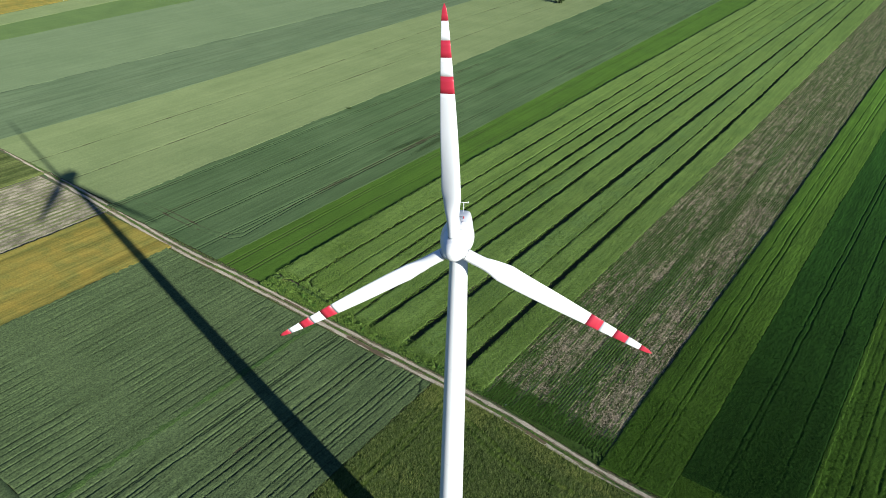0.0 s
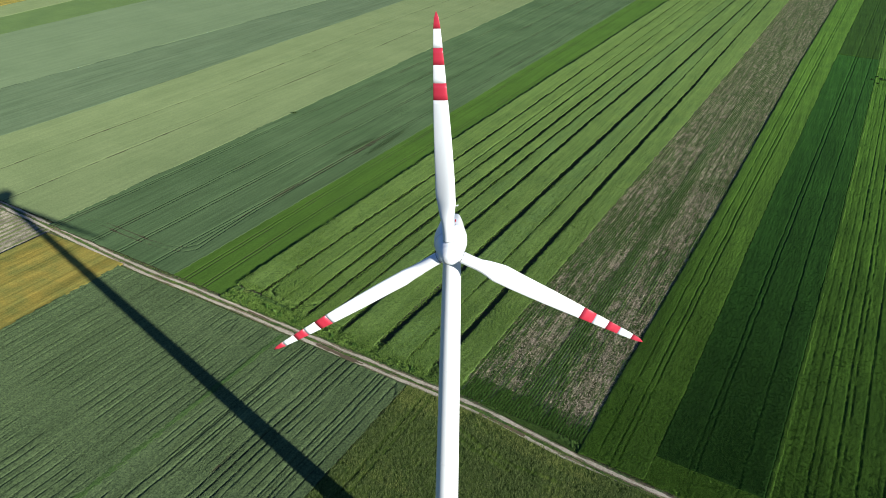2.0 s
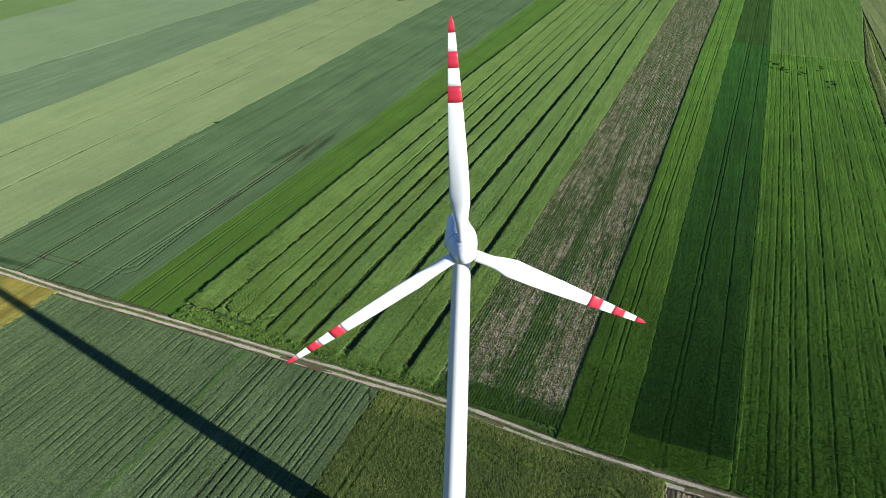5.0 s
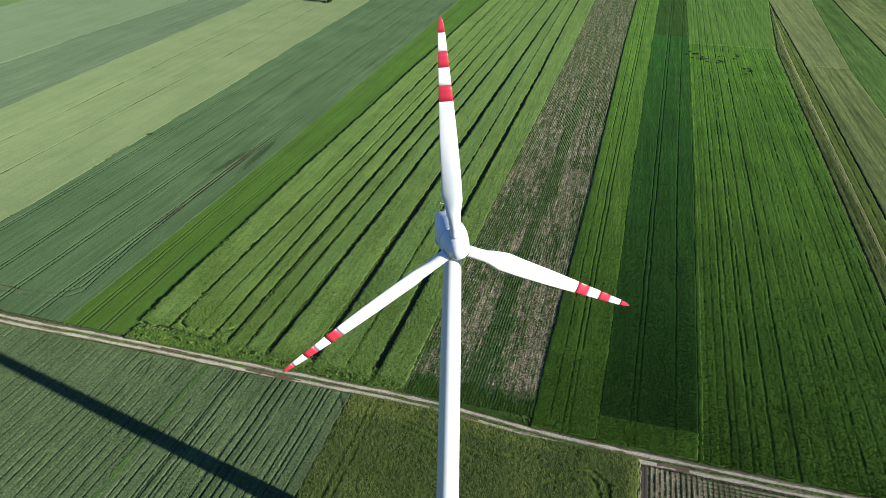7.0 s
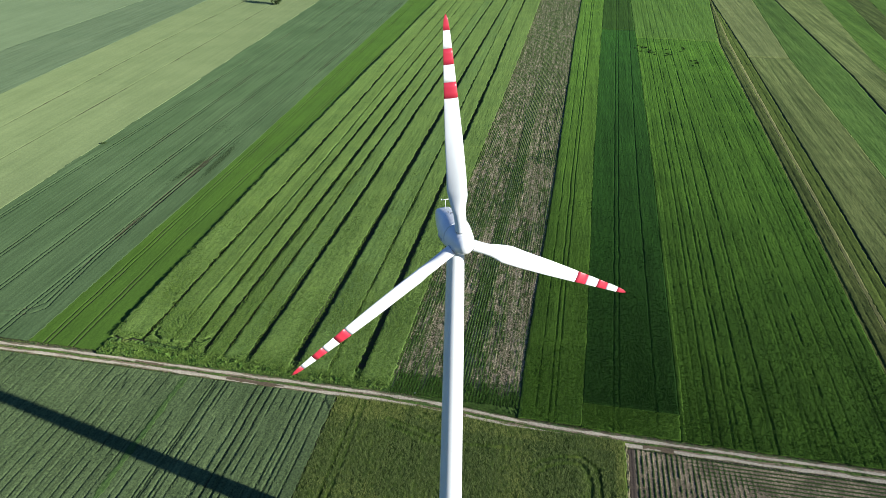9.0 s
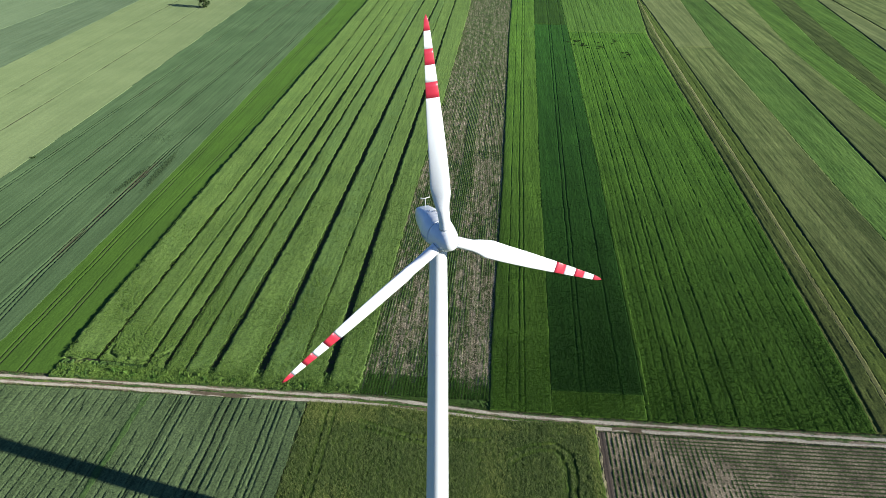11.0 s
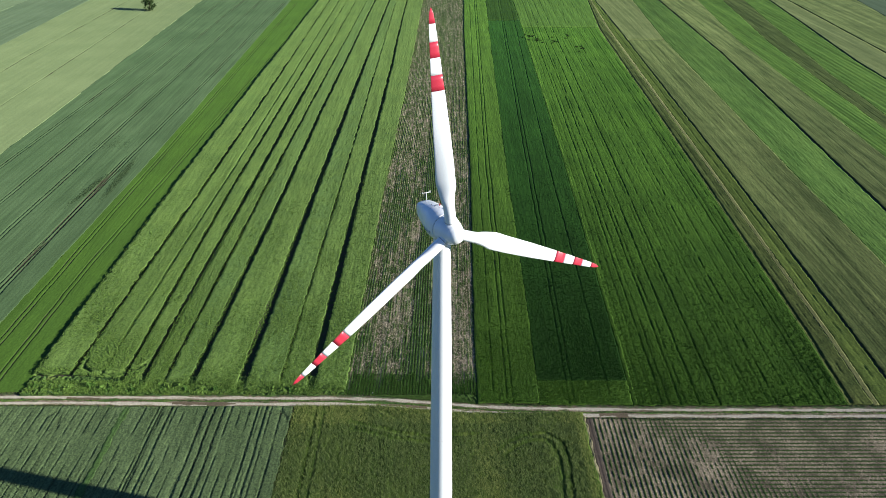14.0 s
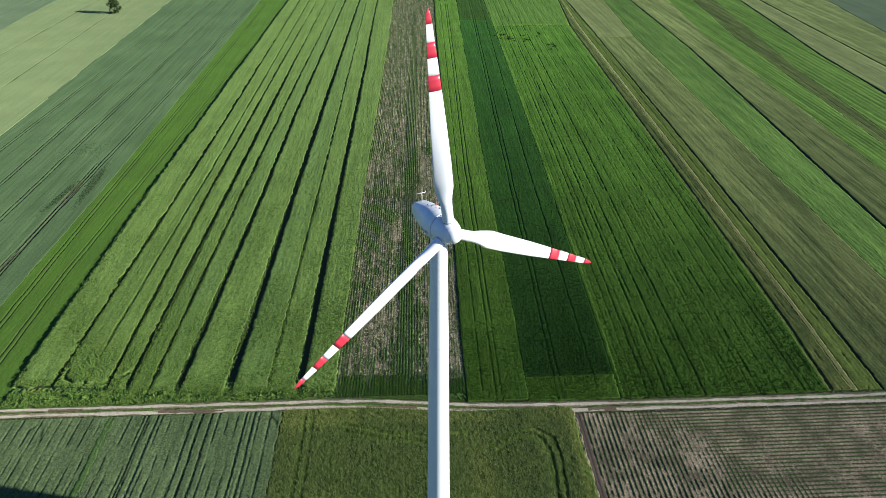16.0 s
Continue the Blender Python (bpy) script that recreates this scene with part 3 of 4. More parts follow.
crop("furrow_soil", "shaded weedy soil in the furrows between crop strips", B_h, B_i, 60.5, FAR, 0.05, 0.06, M_furrow, dx=1.2, dy=1.2, seed=60, base=0.01)
crop("weedy_headland", "rough weedy headland beside the farm track", B_h, B_i, 60.2, 68.6, 0.65, 0.6, M_weed, dx=0.25, dy=0.25, seed=61, fray=0.6)

# row crop with dried patches
BARE = [(-25.6, 78, 3.0, 8), (-20, 92, 3.0, 11), (5.5, 73, 4.0, 6), (7, 98, 3, 12)]
row_field("row_crop_field", "patchy row crop with dried straw-coloured gaps", B_i, B_j, 60.0, FAR, 0.98, 0.19, M_rows, dx=0.12, dy=0.45, grow=1.5, seed=62,
          fill=0.42, green=[(0.47, 0.60)], near_fill=0.45, sharp=1.6, bare=BARE, merge=0.15)

crop("weedy_edge", "low green weeds between the row ends and the track", [(56.4, 10), (60.2, -24)], B_j, 56.4, 60.2, 0.35, 0.3, M_weededge, dx=0.25, dy=0.25, grow=0, seed=98, fray=0.2)
# green strips to the east
GG = [([(84, 17.4), (243, 21), (527, 28.5)], 0.22, 0.2, 0.2), ([(84, 21.6), (243, 25.0), (527, 33.4)], 0.26, 0.24, 0.1), ([(84, 23.4), (243, 27), (527, 35.4)], 0.26, 0.24, 0.1)]
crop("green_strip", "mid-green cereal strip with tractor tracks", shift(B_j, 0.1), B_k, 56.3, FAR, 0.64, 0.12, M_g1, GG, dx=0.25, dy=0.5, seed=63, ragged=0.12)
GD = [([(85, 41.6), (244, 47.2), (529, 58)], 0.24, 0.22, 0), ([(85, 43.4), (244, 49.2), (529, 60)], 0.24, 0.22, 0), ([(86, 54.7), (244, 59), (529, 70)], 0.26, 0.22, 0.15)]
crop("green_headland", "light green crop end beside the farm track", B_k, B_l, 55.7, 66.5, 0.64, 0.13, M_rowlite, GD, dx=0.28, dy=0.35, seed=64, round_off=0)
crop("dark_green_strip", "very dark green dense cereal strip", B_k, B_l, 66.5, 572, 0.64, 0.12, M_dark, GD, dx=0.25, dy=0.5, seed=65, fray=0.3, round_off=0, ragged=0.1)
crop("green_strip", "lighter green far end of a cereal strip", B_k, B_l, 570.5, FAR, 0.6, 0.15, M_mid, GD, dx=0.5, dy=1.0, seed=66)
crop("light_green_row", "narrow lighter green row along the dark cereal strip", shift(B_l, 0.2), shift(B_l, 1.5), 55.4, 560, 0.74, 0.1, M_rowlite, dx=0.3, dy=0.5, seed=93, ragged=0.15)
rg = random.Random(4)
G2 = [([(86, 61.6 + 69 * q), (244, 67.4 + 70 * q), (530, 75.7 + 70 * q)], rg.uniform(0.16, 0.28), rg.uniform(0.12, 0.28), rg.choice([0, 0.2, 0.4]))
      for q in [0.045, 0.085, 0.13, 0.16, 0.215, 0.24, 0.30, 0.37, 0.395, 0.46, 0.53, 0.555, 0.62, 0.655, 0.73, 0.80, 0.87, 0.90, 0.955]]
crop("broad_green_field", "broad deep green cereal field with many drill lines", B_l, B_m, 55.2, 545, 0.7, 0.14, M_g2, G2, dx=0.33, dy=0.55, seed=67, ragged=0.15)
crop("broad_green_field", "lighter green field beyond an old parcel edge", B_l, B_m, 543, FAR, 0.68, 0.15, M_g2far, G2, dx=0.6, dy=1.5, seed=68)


def between(p, q, f):
    """Boundary that part of the way from one line to another."""
    ys = [60, 90, 240, 440, 540, 660, 1000]
    return [(y, float(line(p, y)) * (1 - f) + float(line(q, y)) * f) for y in ys]


crop("grass_verge_strip", "olive strip of rough dry grass beside a trodden path", B_m, between(B_m, B_n, 0.42), 55.5, FAR, 0.5, 0.12, M_olive,
     [(between(B_m, B_n, 0.07), 0.5, 0.3, 0.1), (between(B_m, B_n, 0.24), 0.3, 0.14, 0.3)], dx=0.35, dy=0.5, seed=69)
crop("trodden_path", "pale trodden grass path between the field strips", between(B_m, B_n, 0.42), between(B_m, B_n, 0.53), 55.5, FAR, 0.47, 0.1, M_path, dx=0.3, dy=0.5, seed=94, ragged=0.1, round_off=0)
crop("grass_verge_strip", "yellow-green rough grass strip beside a furrow", between(B_m, B_n, 0.53), shift(B_n, -0.9), 55.5, FAR, 0.5, 0.12, M_verge,
     [(between(B_m, B_n, 0.74), 0.35, 0.16, 0.25)], dx=0.35, dy=0.5, seed=95)
crop("meadow_strip", "dull tan-green uncut meadow strip", B_n, B_o, 55.5, 499, 0.7, 0.14, M_tan, [(shift(B_n, 12), 0.8, 0.08, 0.25), (shift(B_n, 20), 0.5, 0.07, 0.3)],
     dx=0.4, dy=0.5, seed=70)
crop("meadow_strip", "light straw-green meadow beyond the tan one", B_n, B_o, 499, FAR, 0.6, 0.12, M_tanlite, dx=0.8, dy=1.5, seed=71)
crop("green_meadow", "even green meadow strip", B_o, shift(B_p, -0.8), 55, FAR, 0.7, 0.2, M_meadow, dx=0.5, dy=0.8, seed=72)
crop("meadow_strip", "tan-green meadow strip behind a dark furrow", shift(B_p, 0.9), B_q, 55, FAR, 0.8, 0.1, M_tan, [(shift(B_p, 12), 0.5, 0.1, 0.3)], dx=0.5, dy=0.8, seed=73)
crop("bright_green_strip", "bright green crop strip with drill lines", B_q, B_r, 55, FAR, 0.6, 0.1, M_bright, row_pitch=3, row_depth=0.12, dx=0.6, dy=1, seed=74)
crop("fallow_strip", "olive-green fallow strip with faint tracks", B_r, B_s, 55, FAR, 0.55, 0.08, M_brown, [(shift(B_r, 5), 0.4, 0.15, 0.2), (shift(B_r, 9), 0.3, 0.12, 0.3)], dx=0.6, dy=1, seed=75)
crop("bright_green_strip", "green crop strip with dark drill lines", B_s, shift(B_t, -0.9), 55, FAR, 0.7, 0.1, M_bright, row_pitch=4.5, row_depth=0.18, dx=0.6, dy=1, seed=76)
crop("grey_meadow_strip", "greyish pale meadow strip", shift(B_t, 0.9), shift(B_u, -1), 55, FAR, 0.8, 0.08, M_tanlite, dx=0.8, dy=1.2, seed=77)
crop("meadow_strip", "yellowish straw meadow in the distance", shift(B_u, 1), B_v, 55, FAR, 0.8, 0.08, M_tan, dx=1, dy=1.5, seed=78)
crop("blue_green_field", "far blue-green cereal field", B_v, shift(B_v, 170), 55, FAR, 0.6, 0.2, M_teal, dx=2, dy=2, seed=79)

# ---- fields south of the track ----
S0 = -260
crop("green_field", "green pasture beside the farm track", [(0, -460)], [(0, -297)], S0, 62, 0.4, 0.15, M_tan, dx=3, dy=3, grow=0, seed=80)
row_field("stubble_field", "pale stubble field with a green weedy patch", [(0, -296.5)], [(0, -234.5)], -60, 59, 3.4, 0.1, M_stubble, dx=0.3, dy=0.7, grow=0, seed=81, fill=0.5, sharp=1.6, lush=[(-264, 38, 8, 9), (-276, 20, 6, 7)])
row_field("stubble_field", "pale stubble field", [(0, -296.5)], [(0, -234.5)], S0, -60, 1.9, 0.1, M_stubble, dx=0.9, dy=3, grow=0, seed=82, fill=0.34)
crop("yellow_field", "golden yellow ripening grain field", [(0, -234)], [(0, -183.4)], S0, 56.5, 0.78, 0.15, M_yellow, dx=0.9, dy=1.8, grow=0, seed=82)
rw = random.Random(9)
GW = []
for x in (-56.2, -53.7, -72.2, -69.6, -66.8, -86, -83):
    GW.append(([(0, x - 0.4), (50, x)], 0.3, 0.3, 0))
for k in range(46):
    x = -182 + k * 2.95 + rw.uniform(-0.6, 0.6)
    GW.append(([(0, x - 0.5), (50, x)], rw.uniform(0.14, 0.22), rw.uniform(0.14, 0.34), rw.choice([0.2, 0.35])))
crop("wheat_field", "grey-green wheat field with tractor tracks", [(0, -184.7)], [(0, -45.6)], -45, 54.6, 0.9, 0.07, M_wheat, GW, dx=0.27, dy=0.8, grow=0, seed=83,
     bends=[([(-119.5, 44), (-119.6, 50), (-118, 52.6), (-116, 51), (-114.6, 46)], 0.3, 0.25), ([(-53, 52.2), (-48, 51.5), (-46.4, 49)], 0.4, 0.3)])
crop("weed_line", "brighter green weedy line running through the wheat", [(0, -98.4), (50, -98.0)], [(0, -96.0), (50, -95.8)], -45, 54.4, 1.0, 0.1, M_weedline, dx=0.25, dy=0.4, grow=0, seed=96, ragged=0.35)
crop("wheat_field", "grey-green wheat field with tractor tracks", [(0, -183)], [(0, -45.6)], S0, -45, 0.9, 0.2, M_wheat, dx=4, dy=4, grow=0, seed=84)
GR = [([(0, -38.5), (50, -38)], 0.4, 0.22, 0.15), ([(0, -36), (50, -35.6)], 0.4, 0.22, 0.15)]
GRASS_BENDS = [([(16.3, 35.9), (20, 39.6), (25.4, 42.4), (31.6, 43.5), (36, 39.7), (36.8, 32.8), (36.3, 24.8), (35, 8)], 0.45, 0.24),
               ([(19, 35), (22.5, 38.3), (27, 40.4), (31.5, 40.6), (33.6, 37.5), (34.2, 32.5), (33.8, 24.8), (32.5, 8)], 0.45, 0.24),
               ([(-26.9, 47.9), (-19.2, 46), (-10.7, 43.3), (-1.5, 42.2), (12, 43)], 0.45, 0.24), ([(-26.7, 45.4), (-19, 43.3), (-12.4, 41.2), (-2, 39.8)], 0.45, 0.24)]
crop("rough_grass_field", "tall rough yellow-green grass round the turbine", [(0, -45.3)], [(0, 43.8)], -45, 52.0, 0.7, 0.17, M_grass, GR, dx=0.3, dy=0.45, grow=0, seed=85, comb=0.3,
     bends=GRASS_BENDS)
crop("rough_grass_edge", "rough yellow-green grass reaching the farm track", [(0, -45.3)], [(52, 9), (55, -19)], 51.9, 54.9, 0.6, 0.17, M_grass, dx=0.3, dy=0.3, grow=0, seed=92, comb=0.3, fray=0.2)
crop("rough_grass_field", "tall rough yellow-green grass", [(0, -44.3)], [(0, 43.8)], S0, -45, 0.7, 0.4, M_grass, dx=4, dy=4, grow=0, seed=86)
row_field("ploughed_field", "grey-brown ploughed field with thin green seedling rows", [(0, 46.3)], [(0, 165)], -4, 50.1, 1.42, 0.11, M_plough, dx=0.19, dy=0.19, grow=0, seed=87, fill=0.66, sharp=3.2, cross=1.35)
row_field("ploughed_field", "grey-brown field with thin seedling rows", [(0, 46.5)], [(0, 330)], -150, -4, 1.6, 0.1, M_plough, dx=0.8, dy=2, grow=0, seed=89, fill=0.5)
row_field("ploughed_field", "grey-brown field with thin seedling rows", [(0, 165)], [(0, 330)], -4, 37.02, 1.6, 0.1, M_plough, dx=0.5, dy=1.5, grow=0, seed=91, fill=0.5)
row_field("ploughed_headland", "grey-brown headland with seedling rows along the track", [(0, 165)], [(0, 260)], 37.02, 50.1, 1.35, 0.22, M_seed, across=False, dx=0.4, dy=0.13,
          grow=0, seed=88, fill=0.62, sharp=1.5)
row_field("bare_furrow", "dark bare furrow along the edge of the ploughed field", [(0, 44.3)], [(0, 46.3)], -4, 50.1, 1.0, 0.06, M_bare, dx=0.2, dy=0.4, grow=0, seed=90, fill=0.3)
crop("dry_grass_edge", "thin line of dry pale grass beside the furrow", [(0, 43.6)], [(0, 44.35)], -4, 51.0, 0.4, 0.2, M_drygrass, dx=0.2, dy=0.3, grow=0, seed=97, ragged=0.25)


# ---- farm track ----
TRACK = [(-460, 70), (-352, 66), (-288, 63), (-231, 60.5), (-182, 57.8), (-132, 58.3), (-98, 57.9), (-57, 57.6), (-23, 57.6), (15.5, 53.4), (35, 52.7), (60, 52.4), (96, 52.3),
         (146, 52.3), (240, 52.4), (420, 52.5)]


def track_y(x):
    p = np.array(TRACK)
    xs = np.linspace(-12, 12, 9)
    return np.mean([np.interp(np.asarray(x, float) + d, p[:, 0], p[:, 1]) for d in xs], 0)


def ribbon(name, label, x0, x1, off, width, z, mat, wobble=0.2, seed=1, dx=0.8, across=7, crown=0.0, rough=0.02, wid_var=0.35, kind="structure", category="track"):
    xs = np.arange(x0, x1 + dx, dx)
    c = track_y(xs) + off + (vnoise(xs * 0.11, xs * 0, seed) - 0.5) * wobble * 2
    w = width * (1 + (vnoise(xs * 0.23, xs * 0 + 4, seed + 1) - 0.5) * 2 * wid_var)
    v = np.linspace(-0.5, 0.5, across)
    X = np.repeat(xs[:, None], across, 1)
    Y = c[:, None] + w[:, None] * v[None] + (vnoise(X * 1.3, v[None] * 9 + X * 0, seed + 3) - 0.5) * 0.25 * width
    Z = z + crown * (1 - (2 * v[None]) ** 2) + (vnoise(X * 1.7, Y * 1.7, seed + 2) - 0.5) * rough
    Z[:, 0] = Z[:, -1] = -0.02
    i = np.arange(X.size).reshape(X.shape)
    f = np.stack([i[:-1, :-1], i[1:, :-1], i[1:, 1:], i[:-1, 1:]], -1).reshape(-1, 4)
    return tagged(new(name, mesh_np(name, np.stack([X, Y, Z], -1).reshape(-1, 3), f, mat)), label, category, "", kind)


ribbon("road", "unpaved sandy farm track with two wheel ruts", -460, 420, 0.0, 4.6, 0.04, M_track, 0.05, 90, across=9, wid_var=0.12)
for off, sd in ((-1.3, 91), (1.3, 95)):
    ribbon("wheel_rut", "pale dusty wheel rut of the farm track", -460, 420, off, 1.3, 0.075, M_sand, 0.22, sd, wid_var=0.45)
ribbon("track_grass", "broken grass ridge between the wheel ruts", -460, 420, 0.05, 0.85, 0.06, M_weed, 0.25, 97, dx=0.35, crown=0.16, rough=0.16, wid_var=0.7, kind="stuff", category="grass")
for x0, x1, off, wide in ((-84, -64, -1.1, 1.5), (-20, -4, -0.9, 1.5), (49, 57.5, -0.8, 2.4), (20, 25, -1.2, 1.2), (62, 66, 0.9, 0.8), (-118, -108, 0.9, 1.5)):
    ribbon("mud_patch", "drying brown mud patch in the wheel rut", x0, x1, off, wide, 0.095, M_mud, 0.2, 99 + int(x0), wid_var=0.5)


# ---- wind turbine ----
AZ, TILT = radians(27.5), radians(3.6)
HUB = Vector((1.552, -3.628, 96.4))
ax_u = Vector((math.cos(AZ), math.sin(AZ), 0))
ax_n = Vector((math.sin(AZ) * math.cos(TILT), -math.cos(AZ) * math.cos(TILT), math.sin(TILT)))
ax_v = ax_u.cross(-ax_n)
HEAD = Matrix((ax_u, -ax_n, ax_v)).transposed().to_4x4()
HEAD.translation = HUB
turbine = tagged(new("wind_turbine"), "white three-bladed wind turbine with red-banded blade tips standing in rough grass", "wind turbine")


def round_ring(z, r, n=48, x=0.0, y=0.0):
    return [(x + r * math.cos(2 * math.pi * k / n), y + r * math.sin(2 * math.pi * k / n), z) for k in range(n)]


def tower_r(z):
    return float(np.interp(z, [0, 26, 71, 92, 94.5], [3.05, 2.47, 1.88, 1.5, 1.45]))


part("tower", loft([round_ring(z, tower_r(z)) for z in np.linspace(-0.3, 94.3, 70)]), M_white, turbine)
for z in (22.0, 46.0, 70.0):
    part("flange", loft([round_ring(z - 0.05, tower_r(z) + 0.006), round_ring(z + 0.05, tower_r(z) + 0.006)]), M_grey_metal, turbine, "thin joint ring of the tower")


def shell(s0, s1, profile, steps, n=40, flat_rear=False):
    """Egg-shaped skin along the rotor axis: (s, half width, top, bottom)."""
    p = np.array(profile)
    rings = []
    for s in np.linspace(s0, s1, steps):
        w, t, b = (float(np.interp(s, p[:, 0], p[:, k])) for k in (1, 2, 3))
        ring = []
        for k in range(n):
            a = 2 * math.pi * k / n
            ca, sa = math.cos(a), math.sin(a)
            e = float(np.interp(s, [2.5, 6.0, 10.0], [0.98, 0.78, 0.42]))
            x = w * math.copysign(abs(ca) ** e, ca)
            z = (t if sa > 0 else b) * math.copysign(abs(sa) ** e, sa)
            ring.append((x, s, z))
        rings.append(ring)
    return loft(rings)


def smooth_profile(keys):
    """Eased profile through the keys."""
    k = np.array(keys, float)
    s = np.linspace(k[0, 0], k[-1, 0], 160)
    cols = [np.interp(s, k[:, 0], k[:, c]) for c in (1, 2, 3)]
    ker = np.ones(11) / 11
    cols = [np.convolve(np.pad(c, 5, mode="edge"), ker, "valid") for c in cols]
    return np.stack([s, *cols], 1)


SPIN = [(-2.75, 0.02, 0.02, 0.02), (-2.7, 0.35, 0.35, 0.35), (-2.5, 0.8, 0.8, 0.8), (-2.1, 1.22, 1.22, 1.22), (-1.5, 1.6, 1.6, 1.6), (-0.6, 1.95, 1.95, 1.95), (0.4, 2.2, 2.2, 2.2), (1.95, 2.48, 2.48, 2.48)]
spinner = part("spinner", shell(-2.75, 1.95, SPIN, 26), M_white, turbine)
spinner.matrix_local = HEAD
NAC = smooth_profile([(2.03, 2.5, 2.5, 2.5), (3.2, 2.66, 2.66, 2.66), (4.4, 2.66, 2.66, 2.62), (6, 2.3, 2.55, 2.0), (7.5, 2.05, 2.36, 1.4), (9, 1.75, 2.08, 0.85), (10.2, 1.45, 1.85, 0.4)])
nacelle = part("nacelle", shell(2.03, 10.2, NAC, 36), M_white, turbine)
nacelle.matrix_local = HEAD
part("joint_ring", shell(1.93, 2.05, [(1.9, 2.44, 2.44, 2.44), (2.1, 2.44, 2.44, 2.44)], 2), M_seam, nacelle, "dark gap between spinner and nacelle")
# service hatch, small vents
for x, s, l in ((-0.75, 7.6, 0.28), (-0.2, 6.6, 0.28), (-1.05, 5.4, 0.22)):
    zt = float(np.interp(s, NAC[:, 0], NAC[:, 2])) * math.sqrt(max(0.0, 1 - (x / float(np.interp(s, NAC[:, 0], NAC[:, 1]))) ** 2))
    part("hatch_grip", tube([(x, s, zt + 0.02), (x + 0.03, s + l * 0.5, zt + 0.1), (x, s + l, zt + 0.0)], 0.05), M_seam, nacelle)
# access hatch, slightly proud of the skin
hatch = bmesh.new()
grid = {}
for i in range(6):
    for j in range(6):
        s, x = 4.2 + 1.0 * i / 5, 0.1 + 1.0 * j / 5
        w, t = float(np.interp(s, NAC[:, 0], NAC[:, 1])), float(np.interp(s, NAC[:, 0], NAC[:, 2]))
        edge = i in (0, 5) or j in (0, 5)
        grid[i, j] = hatch.verts.new((x, s, t * math.sqrt(max(0.0, 1 - (x / w) ** 2)) + (-0.03 if edge else 0.04)))
for i in range(5):
    for j in range(5):
        hatch.faces.new((grid[i, j], grid[i, j + 1], grid[i + 1, j + 1], grid[i + 1, j]))
part("hatch", hatch, M_grey_metal, nacelle, "closed grey access hatch")
# maker's lettering on the flank, as plain bars
for s, h in ((3.0, 0.5), (3.5, 0.5), (4.0, 0.5), (4.5, 0.5), (5.0, 0.5)):
    w = float(np.interp(s, NAC[:, 0], NAC[:, 1]))
    bar = bmesh.new()
    bmesh.ops.create_cube(bar, size=1, matrix=pose(-w * 0.985 - 0.0, s, -0.55, 0, 0, 0) @ Matrix.Diagonal((0.09, 0.26, h, 1)))
    part("lettering_bar", bar, M_letter, nacelle)
# wind mast with cross arm
mast = part("wind_mast", tube([(0.2, 9.5, 1.85), (0.2, 9.5, 3.6)], 0.055), M_grey_metal, nacelle)
part("cross_arm", tube([(-0.6, 9.5, 3.6), (1.0, 9.5, 3.6)], 0.055), M_white, mast)
for x in (-0.56, 0.96):
    part("wind_sensor", tube([(x, 9.5, 3.6), (x, 9.5, 3.72), (x, 9.5, 3.85)], [0.04, 0.07, 0.04]), M_white, mast)
# obstruction lamp on a short arm
lamp_arm = part("lamp_arm", tube([(-0.2, 5.5, 2.5), (-0.17, 5.5, 2.85), (0.7, 5.4, 2.9)], 0.05), M_seam, nacelle)
part("lamp", tube([(0.7, 5.4, 2.6), (0.7, 5.4, 2.65), (0.7, 5.4, 2.95), (0.7, 5.4, 3.05)], [0.08, 0.1, 0.1, 0.04], 14), M_lamp, lamp_arm, "red obstruction lamp")

box_bm = bmesh.new()
bmesh.ops.create_cube(box_bm, size=1, matrix=pose(0.75, 4.0, 2.58, 0, 16, 0) @ Matrix.Diagonal((0.3, 0.5, 0.22, 1)))
bmesh.ops.bevel(box_bm, geom=box_bm.edges[:], offset=0.03, segments=2, affect="EDGES")
part("sensor_box", box_bm, M_grey_metal, nacelle, "small grey box beside the red lamp")

CH = np.array([(1.6, 1.9, 1.9), (3.6, 1.9, 1.9), (5.2, 2.0, 1.7), (7.0, 2.6, 1.35), (8.4, 3.1, 1.1), (9.5, 3.2, 0.98), (12, 3.05, 0.8), (18, 2.68, 0.55), (22.6, 2.25, 0.42),
               (24, 2.1, 0.38), (28.9, 1.56, 0.26), (31.2, 1.3, 0.2), (33.7, 0.98, 0.14), (35.0, 0.7, 0.1), (35.6, 0.42, 0.07), (35.9, 0.1, 0.03)])


def blade_ring(r, n=28):
    """Section of the blade at radius r: round at the root, a thin cambered section outboard."""
    ch, th = float(np.interp(r, CH[:, 0], CH[:, 1])), float(np.interp(r, CH[:, 0], CH[:, 2]))
    k = min(1.0, max(0.0, (r - 3.4) / 5.0))
    k = k * k * (3 - 2 * k)
    twist = radians((24.0 * max(0.0, 1 - r / 32) ** 1.4 + 5.0) * k)
    lead = 0.5 * 1.9 * (1 - k) + k * min(0.95 + 0.45, 0.46 * ch + (0.0 if r > 14 else 0.0))
    ring = []
    for j in range(n):
        a = 2 * math.pi * j / n
        t = 0.5 + 0.5 * math.cos(a)
        foil = 1.15 * math.sin(a) * (0.35 + 0.65 * t ** 0.7)
        x = lead - ch * (1 - t)
        y = th * 0.5 * ((1 - k) * math.sin(a) + k * foil)
        x, y = x * math.cos(twist) - y * math.sin(twist), x * math.sin(twist) + y * math.cos(twist)
        ring.append((x, -y, r))
    return ring


